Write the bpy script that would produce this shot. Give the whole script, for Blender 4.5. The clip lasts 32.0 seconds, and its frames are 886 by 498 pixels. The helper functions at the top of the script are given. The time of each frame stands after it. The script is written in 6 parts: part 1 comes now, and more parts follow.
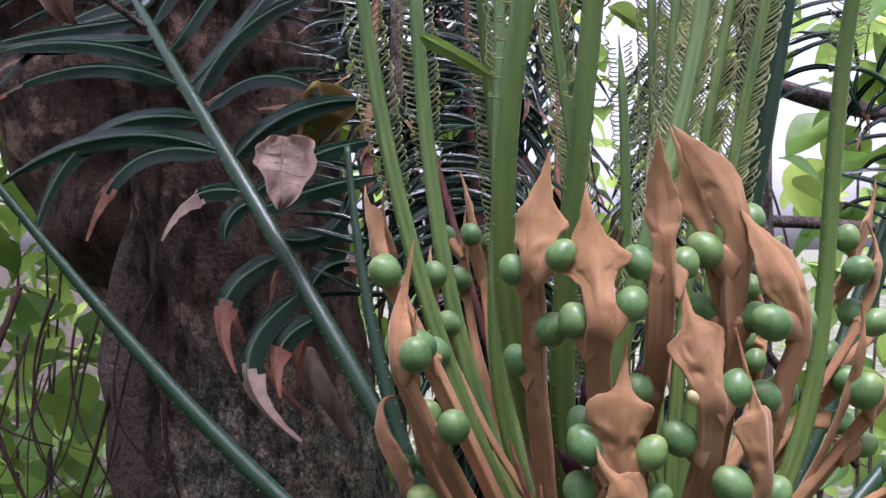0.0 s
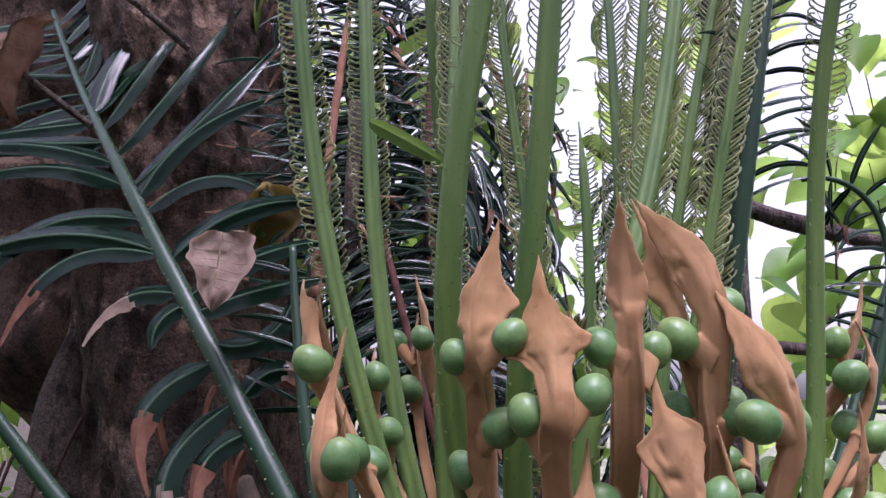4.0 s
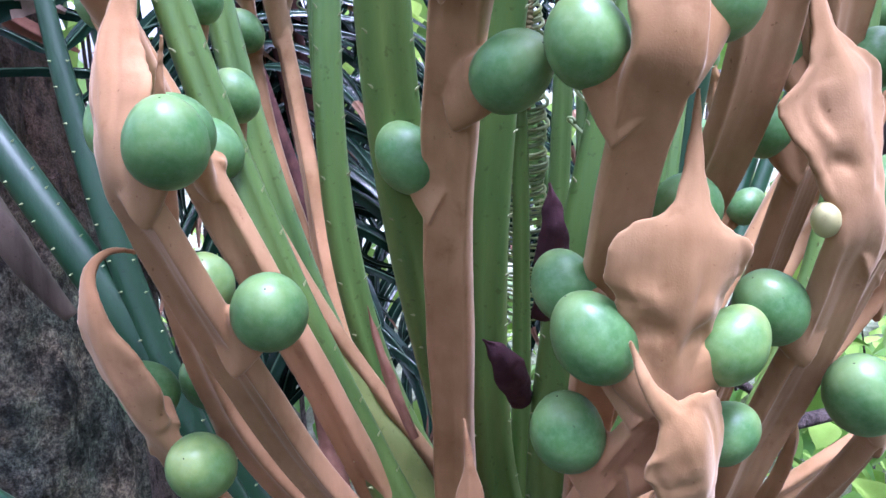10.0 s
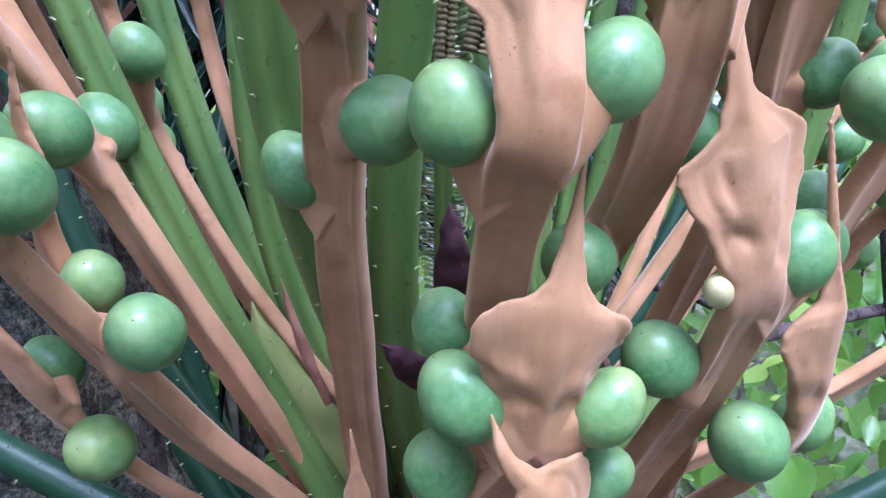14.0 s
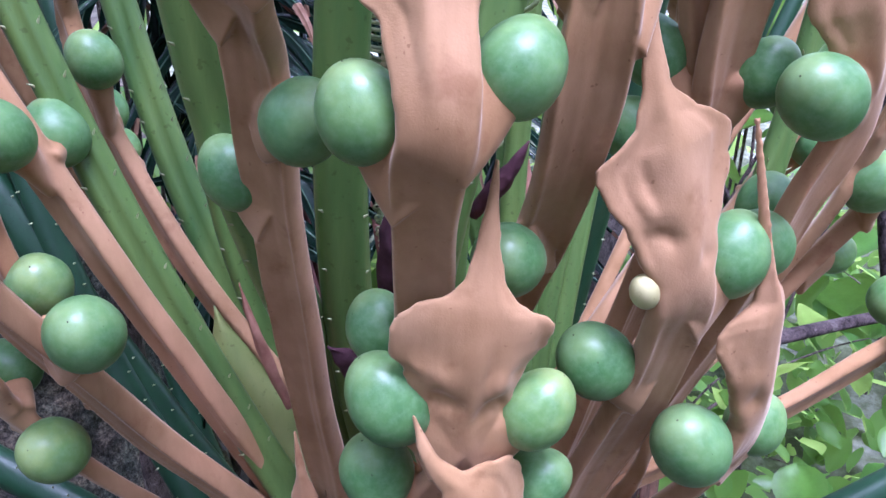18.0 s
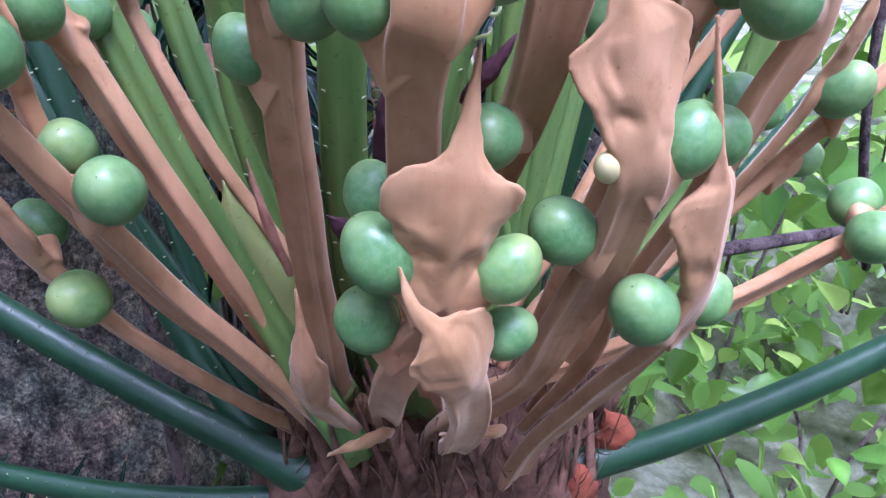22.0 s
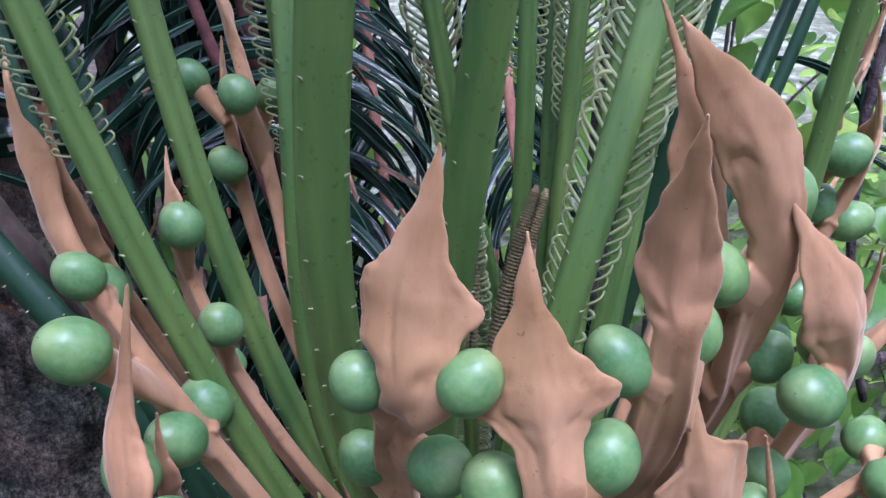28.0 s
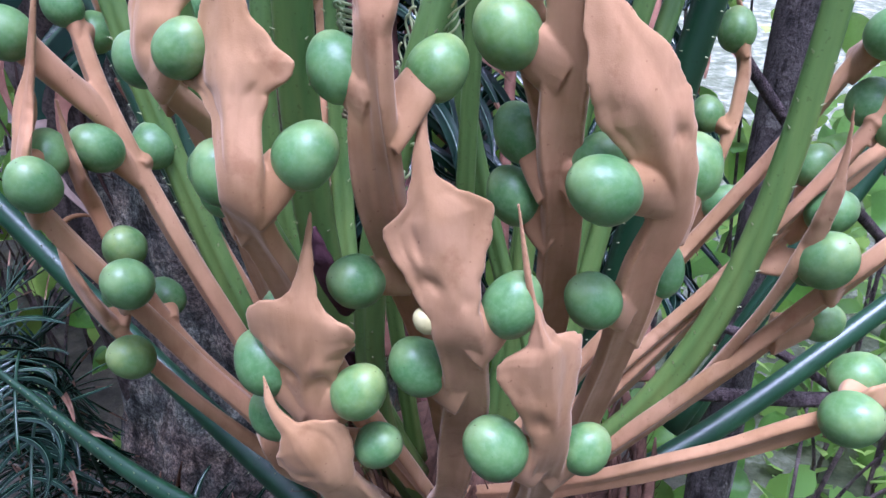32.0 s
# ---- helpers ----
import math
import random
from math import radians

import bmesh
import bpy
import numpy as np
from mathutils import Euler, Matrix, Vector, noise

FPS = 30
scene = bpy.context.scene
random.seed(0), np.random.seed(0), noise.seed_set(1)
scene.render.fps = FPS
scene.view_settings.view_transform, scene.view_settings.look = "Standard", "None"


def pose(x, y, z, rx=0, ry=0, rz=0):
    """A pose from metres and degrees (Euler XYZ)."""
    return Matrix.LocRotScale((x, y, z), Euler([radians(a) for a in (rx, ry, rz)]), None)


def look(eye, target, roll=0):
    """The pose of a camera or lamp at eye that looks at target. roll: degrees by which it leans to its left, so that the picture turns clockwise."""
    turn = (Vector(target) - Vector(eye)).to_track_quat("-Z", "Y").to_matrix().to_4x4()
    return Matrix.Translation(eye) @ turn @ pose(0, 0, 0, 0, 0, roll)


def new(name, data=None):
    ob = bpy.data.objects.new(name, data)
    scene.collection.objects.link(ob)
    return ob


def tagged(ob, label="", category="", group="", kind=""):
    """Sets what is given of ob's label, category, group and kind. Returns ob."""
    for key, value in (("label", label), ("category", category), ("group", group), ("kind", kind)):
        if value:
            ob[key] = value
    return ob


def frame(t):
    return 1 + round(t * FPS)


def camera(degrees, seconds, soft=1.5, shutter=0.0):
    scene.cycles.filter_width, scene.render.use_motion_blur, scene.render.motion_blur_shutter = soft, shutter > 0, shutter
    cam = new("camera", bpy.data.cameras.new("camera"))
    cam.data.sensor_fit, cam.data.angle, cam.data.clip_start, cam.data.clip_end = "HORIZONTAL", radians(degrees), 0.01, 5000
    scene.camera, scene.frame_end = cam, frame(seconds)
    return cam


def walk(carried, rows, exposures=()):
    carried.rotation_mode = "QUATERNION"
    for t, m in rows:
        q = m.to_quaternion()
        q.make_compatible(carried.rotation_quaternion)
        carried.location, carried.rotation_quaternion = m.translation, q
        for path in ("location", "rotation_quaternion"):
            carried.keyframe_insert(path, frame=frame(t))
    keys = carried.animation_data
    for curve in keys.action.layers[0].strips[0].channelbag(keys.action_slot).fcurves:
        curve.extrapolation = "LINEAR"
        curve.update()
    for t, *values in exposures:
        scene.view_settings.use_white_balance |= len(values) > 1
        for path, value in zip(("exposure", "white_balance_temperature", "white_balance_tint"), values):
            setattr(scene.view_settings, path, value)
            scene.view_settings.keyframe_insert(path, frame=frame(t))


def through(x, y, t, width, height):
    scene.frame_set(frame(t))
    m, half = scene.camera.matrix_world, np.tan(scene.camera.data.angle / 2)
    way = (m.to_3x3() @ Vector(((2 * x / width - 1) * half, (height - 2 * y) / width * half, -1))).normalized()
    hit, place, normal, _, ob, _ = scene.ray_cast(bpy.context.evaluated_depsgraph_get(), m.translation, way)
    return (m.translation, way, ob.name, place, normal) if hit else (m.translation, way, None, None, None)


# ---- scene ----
cam = camera(57.81, 32.0)

EXPOSURES = [(0, 1.22, 5670, 37), (1.0, 1.2, 5670, 37), (2.0, 1.0, 5670, 37), (2.5, 1.0, 5670, 37), (5.0, 1.17, 5670, 41), (6.5, 1.22, 5670, 41), (8.5, 2.0, 5160, 38), (11, 2.14, 4770, 31), (12, 2.06, 4670, 32), (16, 1.9, 4780, 32), (18, 1.78, 4800, 38), (20, 1.94, 4800, 38), (23, 1.87, 4820, 39), (25, 1.78, 4680, 32), (26, 1.49, 4730, 32), (28.5, 1.27, 4920, 35), (29, 1.27, 4920, 35), (30.5, 1.51, 4860, 36), (32, 1.59, 4830, 36)]
PATH = [
    (0, -0.0006, 0.0001, 0.0006, 90.09, 0.17, 0.03),
    (0.5, 0.0284, 0.0001, -0.0194, 92.50, 0.91, 0.22),
    (1, 0.0337, -0.0030, -0.0248, 95.71, 1.07, 0.11),
    (1.5, 0.0365, -0.0110, -0.0321, 98.17, 0.82, 0.26),
    (2, 0.0420, -0.0118, -0.0412, 99.37, 0.54, 0.15),
    (2.5, 0.0492, 0.0104, -0.0527, 99.59, 0.44, -0.27),
    (4.5, 0.0209, 0.1212, -0.0437, 100.95, -1.14, -2.23),
    (5, 0.0048, 0.1619, -0.0467, 99.71, -1.98, -3.78),
    (5.5, -0.0153, 0.1903, -0.0495, 98.19, -2.40, -6.53),
    (6, -0.0271, 0.2150, -0.0430, 93.45, -2.13, -9.60),
    (6.5, -0.0301, 0.2486, -0.0550, 86.85, -1.84, -10.49),
    (7, -0.0241, 0.2719, -0.0562, 82.92, -1.59, -11.60),
    (7.5, -0.0361, 0.2966, -0.0568, 81.29, -1.74, -12.47),
    (8, -0.0362, 0.3285, -0.0650, 79.37, -1.43, -13.34),
    (8.5, -0.0355, 0.3470, -0.0695, 78.72, -0.74, -14.16),
    (9, -0.0321, 0.3688, -0.0716, 78.66, -0.43, -15.20),
    (9.5, -0.0219, 0.3766, -0.0734, 78.78, 0.11, -16.47),
    (10, -0.0161, 0.3866, -0.0682, 78.77, -0.17, -17.27),
    (10.5, -0.0063, 0.3819, -0.0606, 78.08, -0.90, -17.56),
    (11, 0.0110, 0.3726, -0.0422, 75.18, -1.96, -17.14),
    (11.5, 0.0276, 0.3732, -0.0315, 71.61, -2.48, -16.40),
    (12, 0.0423, 0.3758, -0.0160, 69.55, -2.58, -15.38),
    (12.5, 0.0422, 0.3894, -0.0130, 68.21, -2.96, -14.98),
    (13, 0.0520, 0.3985, -0.0045, 66.68, -2.60, -14.72),
    (13.5, 0.0396, 0.4098, 0.0012, 65.31, -2.67, -14.95),
    (15.5, 0.0414, 0.4059, 0.0056, 65.59, -2.53, -14.01),
    (16, 0.0448, 0.4001, 0.0089, 65.76, -2.49, -13.96),
    (16.5, 0.0610, 0.3971, 0.0109, 65.79, -2.24, -13.83),
    (17, 0.0714, 0.4050, 0.0091, 65.97, -2.01, -13.74),
    (17.5, 0.0771, 0.4035, 0.0042, 65.84, -1.91, -13.54),
    (18, 0.0702, 0.4011, 0.0018, 65.96, -1.79, -13.35),
    (18.5, 0.0579, 0.3980, -0.0044, 66.06, -1.95, -13.25),
    (19, 0.0514, 0.3958, -0.0128, 66.21, -2.23, -13.13),
    (19.5, 0.0516, 0.3970, -0.0156, 66.06, -2.63, -12.97),
    (20, 0.0633, 0.3945, -0.0168, 65.92, -2.72, -12.93),
    (20.5, 0.0669, 0.3884, -0.0224, 65.04, -2.94, -13.16),
    (21, 0.0685, 0.3779, -0.0096, 62.95, -3.21, -12.69),
    (21.5, 0.0789, 0.3680, -0.0039, 60.27, -3.39, -12.35),
    (22, 0.0667, 0.3631, 0.0042, 59.65, -3.85, -12.30),
    (22.5, 0.0414, 0.3653, 0.0178, 59.37, -3.99, -12.66),
    (23, 0.0214, 0.3790, 0.0296, 59.39, -4.67, -15.11),
    (23.5, -0.0045, 0.4017, 0.0474, 58.89, -5.13, -19.96),
    (24, -0.0302, 0.4132, 0.0570, 59.41, -5.64, -24.65),
    (24.5, -0.0607, 0.4249, 0.0788, 59.46, -5.84, -28.60),
    (25, -0.0695, 0.4317, 0.0994, 59.60, -4.81, -30.66),
    (25.5, -0.0715, 0.4325, 0.1248, 60.27, -3.83, -30.38),
    (26, -0.0635, 0.4330, 0.1495, 60.81, -3.62, -30.48),
    (26.5, -0.0581, 0.4308, 0.1648, 61.42, -2.09, -27.70),
    (28.5, 0.0521, 0.3822, 0.1683, 62.60, -0.21, -12.90),
    (29, 0.0877, 0.3667, 0.1596, 62.69, -0.10, -9.59),
    (29.5, 0.1209, 0.3594, 0.1545, 62.63, 0.10, -6.28),
    (30, 0.1500, 0.3517, 0.1392, 62.59, 0.04, -3.06),
    (30.5, 0.1766, 0.3419, 0.1312, 61.91, -0.23, 0.79),
    (31, 0.1980, 0.3330, 0.1138, 62.13, 0.36, 4.27),
    (31.5, 0.2253, 0.3262, 0.0887, 62.80, 0.78, 7.94),
    (32, 0.2407, 0.3189, 0.0646, 63.96, -0.34, 9.37),
]
walk(cam, [(t, pose(x, y, z, rx, ry, rz)) for t, x, y, z, rx, ry, rz in PATH], EXPOSURES)

# ---- light ----
world = bpy.data.worlds.new("world")
scene.world = world
world.use_nodes = True
wn, wl = world.node_tree.nodes, world.node_tree.links
sky = wn.new("ShaderNodeTexSky")
sky.sky_type = "NISHITA"
sky.sun_disc = False
sky.sun_elevation, sky.sun_rotation = radians(74), radians(170)
sky.air_density, sky.dust_density = 1.4, 4.0
pale = wn.new("ShaderNodeHueSaturation")
pale.inputs["Saturation"].default_value = 0.2
back = wn["Background"]
back.inputs["Strength"].default_value = 0.15
wl.new(sky.outputs["Color"], pale.inputs["Color"])
wl.new(pale.outputs["Color"], back.inputs["Color"])
sun = new("sun", bpy.data.lights.new("sun", "SUN"))
sun.data.energy, sun.data.angle, sun.data.color = 2.8, radians(24), (1.0, 0.97, 0.93)
sun.matrix_world = look((0.05, -0.28, 1.0), (0, 0, 0))


# ---- materials ----
def material(name, rough=0.7, metal=0.0, spec=0.5):
    m = bpy.data.materials.new(name)
    m.use_nodes = True
    p = m.node_tree.nodes["Principled BSDF"]
    p.inputs["Roughness"].default_value = rough
    p.inputs["Metallic"].default_value = metal
    p.inputs["Specular IOR Level"].default_value = spec
    return m, m.node_tree.nodes, m.node_tree.links, p


def noise_node(m, scale, detail=4.0, rough=0.55, stretch=None):
    n, l = m.node_tree.nodes, m.node_tree.links
    co = n.new("ShaderNodeTexCoord")
    tex = n.new("ShaderNodeTexNoise")
    tex.inputs["Scale"].default_value = scale
    tex.inputs["Detail"].default_value = detail
    tex.inputs["Roughness"].default_value = rough
    if stretch:
        mp = n.new("ShaderNodeMapping")
        mp.inputs["Scale"].default_value = stretch
        l.new(co.outputs["Object"], mp.inputs["Vector"])
        l.new(mp.outputs["Vector"], tex.inputs["Vector"])
    else:
        l.new(co.outputs["Object"], tex.inputs["Vector"])
    return tex.outputs["Fac"]


def ramp(m, fac, stops):
    n, l = m.node_tree.nodes, m.node_tree.links
    r = n.new("ShaderNodeValToRGB")
    el = r.color_ramp.elements
    while len(el) < len(stops):
        el.new(0.5)
    for e, (p, c) in zip(el, stops):
        e.position, e.color = p, (*c, 1)
    l.new(fac, r.inputs["Fac"])
    return r.outputs["Color"]


def mix(m, fac, a, b, mode="MIX"):
    n, l = m.node_tree.nodes, m.node_tree.links
    x = n.new("ShaderNodeMix")
    x.data_type, x.blend_type = "RGBA", mode
    for sock, v in ((x.inputs["Factor"], fac), (x.inputs["A"], a), (x.inputs["B"], b)):
        if isinstance(v, (int, float)):
            sock.default_value = v
        elif isinstance(v, tuple):
            sock.default_value = (*v, 1)
        else:
            l.new(v, sock)
    return x.outputs["Result"]


def math_node(m, op, a, b=0.0):
    n, l = m.node_tree.nodes, m.node_tree.links
    x = n.new("ShaderNodeMath")
    x.operation = op
    for sock, v in zip(x.inputs, (a, b)):
        if isinstance(v, (int, float)):
            sock.default_value = v
        else:
            l.new(v, sock)
    return x.outputs["Value"]


def bump(m, p, height, strength, dist):
    n, l = m.node_tree.nodes, m.node_tree.links
    b = n.new("ShaderNodeBump")
    b.inputs["Strength"].default_value, b.inputs["Distance"].default_value = strength, dist
    l.new(height, b.inputs["Height"])
    l.new(b.outputs["Normal"], p.inputs["Normal"])


def random_value(m):
    return m.node_tree.nodes.new("ShaderNodeObjectInfo").outputs["Random"]


def leafy(name, dark, light, rough, through_colour, through=0.3, scale=9.0, coat=0.0):
    """A leaf that lets some light through, with mottling and a colour of its own for each leaf."""
    m, n, l, p = material(name, rough)
    col = ramp(m, noise_node(m, scale, 5), [(0.3, dark), (0.72, light)])
    own = ramp(m, random_value(m), [(0.0, (0.72, 0.78, 0.7)), (1.0, (1.2, 1.12, 1.0))])
    col = mix(m, 1.0, col, own, "MULTIPLY")
    l.new(col, p.inputs["Base Color"])
    p.inputs["Coat Weight"].default_value = coat
    bump(m, p, noise_node(m, scale * 14, 3), 0.15, 0.001)
    t = n.new("ShaderNodeBsdfTranslucent")
    l.new(mix(m, 1.0, own, through_colour, "MULTIPLY"), t.inputs["Color"])
    s = n.new("ShaderNodeMixShader")
    s.inputs["Fac"].default_value = through
    l.new(p.outputs["BSDF"], s.inputs[1])
    l.new(t.outputs["BSDF"], s.inputs[2])
    l.new(s.outputs["Shader"], n["Material Output"].inputs["Surface"])
    return m


def felt_material():
    m, n, l, p = material("woolly_felt", 0.82, 0, 0.2)
    col = ramp(m, noise_node(m, 22, 5, 0.55), [(0.25, (0.275, 0.147, 0.067)), (0.5, (0.395, 0.230, 0.114)), (0.78, (0.50, 0.309, 0.168))])
    rub = ramp(m, noise_node(m, 60, 4, 0.6), [(0.6, (1, 1, 1)), (0.74, (0.6, 0.5, 0.45))])
    col = mix(m, 0.6, col, rub, "MULTIPLY")
    own = ramp(m, random_value(m), [(0.0, (0.88, 0.86, 0.84)), (1.0, (1.1, 1.06, 1.03))])
    hue = ramp(m, noise_node(m, 11, 3), [(0.35, (0.9, 0.9, 0.82)), (0.5, (1, 1, 1)), (0.65, (1.06, 0.97, 0.96))])
    col = mix(m, 1.0, col, hue, "MULTIPLY")
    streak = ramp(m, noise_node(m, 110, 5, 0.6, (1, 1, 0.1)), [(0.35, (0.9, 0.88, 0.84)), (0.6, (1.04, 1.04, 1.04))])
    col = mix(m, 0.8, col, streak, "MULTIPLY")
    speck = ramp(m, noise_node(m, 320, 2, 0.5), [(0.72, (1, 1, 1)), (0.76, (0.45, 0.36, 0.3))])
    col = mix(m, 0.6, col, speck, "MULTIPLY")
    l.new(mix(m, 1.0, col, own, "MULTIPLY"), p.inputs["Base Color"])
    p.inputs["Sheen Weight"].default_value = 0.45
    p.inputs["Sheen Roughness"].default_value = 0.35
    p.inputs["Sheen Tint"].default_value = (1.0, 0.8, 0.62, 1)
    h = math_node(m, "ADD", noise_node(m, 1500, 2), math_node(m, "MULTIPLY", noise_node(m, 160, 4), 1.4))
    fold = math_node(m, "ABSOLUTE", math_node(m, "SUBTRACT", noise_node(m, 30, 3, 0.5, (1, 1, 0.3)), 0.5))
    h = math_node(m, "ADD", math_node(m, "MULTIPLY", h, 0.12), math_node(m, "MULTIPLY", fold, -1.6))
    bump(m, p, h, 0.5, 0.0014)
    return m


def ovule_material():
    """Waxy skin in the egg's own space, unit radius: deep green sides, yellower towards the tip, faint blotches and a few scars."""
    m, n, l, p = material("waxy_green_skin", 0.3, 0, 0.45)
    co = n.new("ShaderNodeTexCoord")
    sep = n.new("ShaderNodeSeparateXYZ")
    l.new(co.outputs["Object"], sep.inputs["Vector"])
    blotch = noise_node(m, 1.1, 4, 0.5)
    col = ramp(m, blotch, [(0.3, (0.066, 0.165, 0.047)), (0.55, (0.112, 0.226, 0.070)), (0.78, (0.18, 0.30, 0.10))])
    tip = math_node(m, "ADD", math_node(m, "MULTIPLY", sep.outputs["Z"], 0.5), math_node(m, "MULTIPLY", noise_node(m, 1.6, 3), 0.5))
    col = mix(m, ramp(m, tip, [(0.55, (0, 0, 0)), (0.9, (0.75, 0.75, 0.75))]), col, (0.26, 0.34, 0.12))
    own = ramp(m, random_value(m), [(0.0, (0.78, 0.86, 0.8)), (0.5, (1, 1, 1)), (1.0, (1.35, 1.14, 0.95))])
    col = mix(m, 1.0, col, own, "MULTIPLY")
    wax = ramp(m, noise_node(m, 5, 5, 0.6), [(0.42, (0, 0, 0)), (0.75, (0.3, 0.3, 0.3))])
    col = mix(m, wax, col, (0.25, 0.37, 0.21))
    scar = ramp(m, noise_node(m, 7, 2, 0.5, (1, 1, 0.3)), [(0.73, (1, 1, 1)), (0.76, (0.35, 0.3, 0.2))])
    l.new(mix(m, 0.6, col, scar, "MULTIPLY"), p.inputs["Base Color"])
    l.new(ramp(m, noise_node(m, 2.2, 4), [(0.3, (0.3, 0.3, 0.3)), (0.75, (0.5, 0.5, 0.5))]), p.inputs["Roughness"])
    p.inputs["Subsurface Weight"].default_value = 0.08
    p.inputs["Subsurface Radius"].default_value = (0.003, 0.006, 0.0015)
    bump(m, p, noise_node(m, 9, 3), 0.05, 0.002)
    return m


def stalk_material(name, dark, light, rough=0.42, coat=0.15):
    m, n, l, p = material(name, rough)
    col = ramp(m, noise_node(m, 45, 5, 0.6, (1, 1, 0.08)), [(0.26, dark), (0.76, light)])
    speck = ramp(m, noise_node(m, 260, 2), [(0.64, (1, 1, 1)), (0.72, (0.5, 0.45, 0.35))])
    own = ramp(m, random_value(m), [(0.0, (0.85, 0.9, 0.85)), (1.0, (1.15, 1.08, 1.0))])
    col = mix(m, 0.6, col, speck, "MULTIPLY")
    l.new(mix(m, 1.0, col, own, "MULTIPLY"), p.inputs["Base Color"])
    p.inputs["Coat Weight"].default_value = coat
    p.inputs["Coat Roughness"].default_value = 0.25
    bump(m, p, noise_node(m, 300, 3, 0.6, (1, 1, 0.06)), 0.25, 0.0008)
    return m


def dry_material(name, dark, light, scale=60):
    m, n, l, p = material(name, 0.85, 0, 0.25)
    l.new(mix(m, 1.0, ramp(m, noise_node(m, scale, 6, 0.65), [(0.25, dark), (0.8, light)]),
              ramp(m, random_value(m), [(0.0, (0.7, 0.68, 0.66)), (1.0, (1.25, 1.2, 1.15))]), "MULTIPLY"), p.inputs["Base Color"])
    bump(m, p, noise_node(m, scale * 5, 5, 0.6), 0.5, 0.0012)
    return m


def bark_material(name, dark, light, lichen, scale=7.0, crust=False):
    m, n, l, p = material(name, 0.85, 0, 0.25)
    mid = tuple((a + b) / 2 for a, b in zip(dark, light))
    col = ramp(m, noise_node(m, scale * 1.3, 9, 0.66, (1, 1, 0.55)), [(0.36, dark), (0.5, mid), (0.66, light)])
    col = mix(m, ramp(m, noise_node(m, scale * 0.8, 8, 0.62), [(0.57, (0, 0, 0)), (0.61, (0.85, 0.85, 0.85))]), col, lichen)
    if crust:
        co = n.new("ShaderNodeTexCoord")
        sep = n.new("ShaderNodeSeparateXYZ")
        l.new(co.outputs["Object"], sep.inputs["Vector"])
        grit = ramp(m, noise_node(m, 24, 9, 0.72), [(0.38, (0.05, 0.048, 0.046)), (0.5, (0.17, 0.15, 0.135)), (0.6, (0.30, 0.26, 0.22)), (0.7, (0.46, 0.40, 0.34))])
        grey = ramp(m, noise_node(m, 9, 5, 0.6), [(0.42, (0.75, 0.9, 0.85)), (0.6, (1.1, 1.0, 0.9))])
        grit = mix(m, 1.0, grit, grey, "MULTIPLY")
        grain = ramp(m, noise_node(m, 150, 6, 0.75), [(0.40, (0.35, 0.33, 0.32)), (0.5, (1, 1, 1)), (0.62, (1.7, 1.62, 1.5))])
        grit = mix(m, 0.9, grit, grain, "MULTIPLY")
        reach = math_node(m, "ADD", sep.outputs["Z"], math_node(m, "MULTIPLY", noise_node(m, 5, 6, 0.6), 0.9))
        col = mix(m, ramp(m, math_node(m, "MULTIPLY", reach, 0.5), [(0.72, (1, 1, 1)), (0.84, (0, 0, 0))]), col, grit)
    crack = ramp(m, noise_node(m, scale * 4, 8, 0.7, (1, 1, 0.3)), [(0.40, (0.14, 0.115, 0.10)), (0.48, (1, 1, 1))])
    col = mix(m, 0.8, col, crack, "MULTIPLY")
    pits = ramp(m, noise_node(m, scale * 20, 4, 0.6), [(0.36, (0.45, 0.4, 0.38)), (0.46, (1, 1, 1)), (0.68, (1.2, 1.17, 1.12))])
    col = mix(m, 0.75, col, pits, "MULTIPLY")
    fine = ramp(m, noise_node(m, scale * 60, 4, 0.7), [(0.38, (0.3, 0.27, 0.25)), (0.5, (1, 1, 1)), (0.64, (1.5, 1.45, 1.38))])
    l.new(mix(m, 0.7, col, fine, "MULTIPLY"), p.inputs["Base Color"])
    h = math_node(m, "ADD", noise_node(m, scale * 4, 9, 0.68), math_node(m, "MULTIPLY", noise_node(m, scale * 20, 4, 0.6), 0.3))
    bump(m, p, h, 1.0, 0.02)
    return m


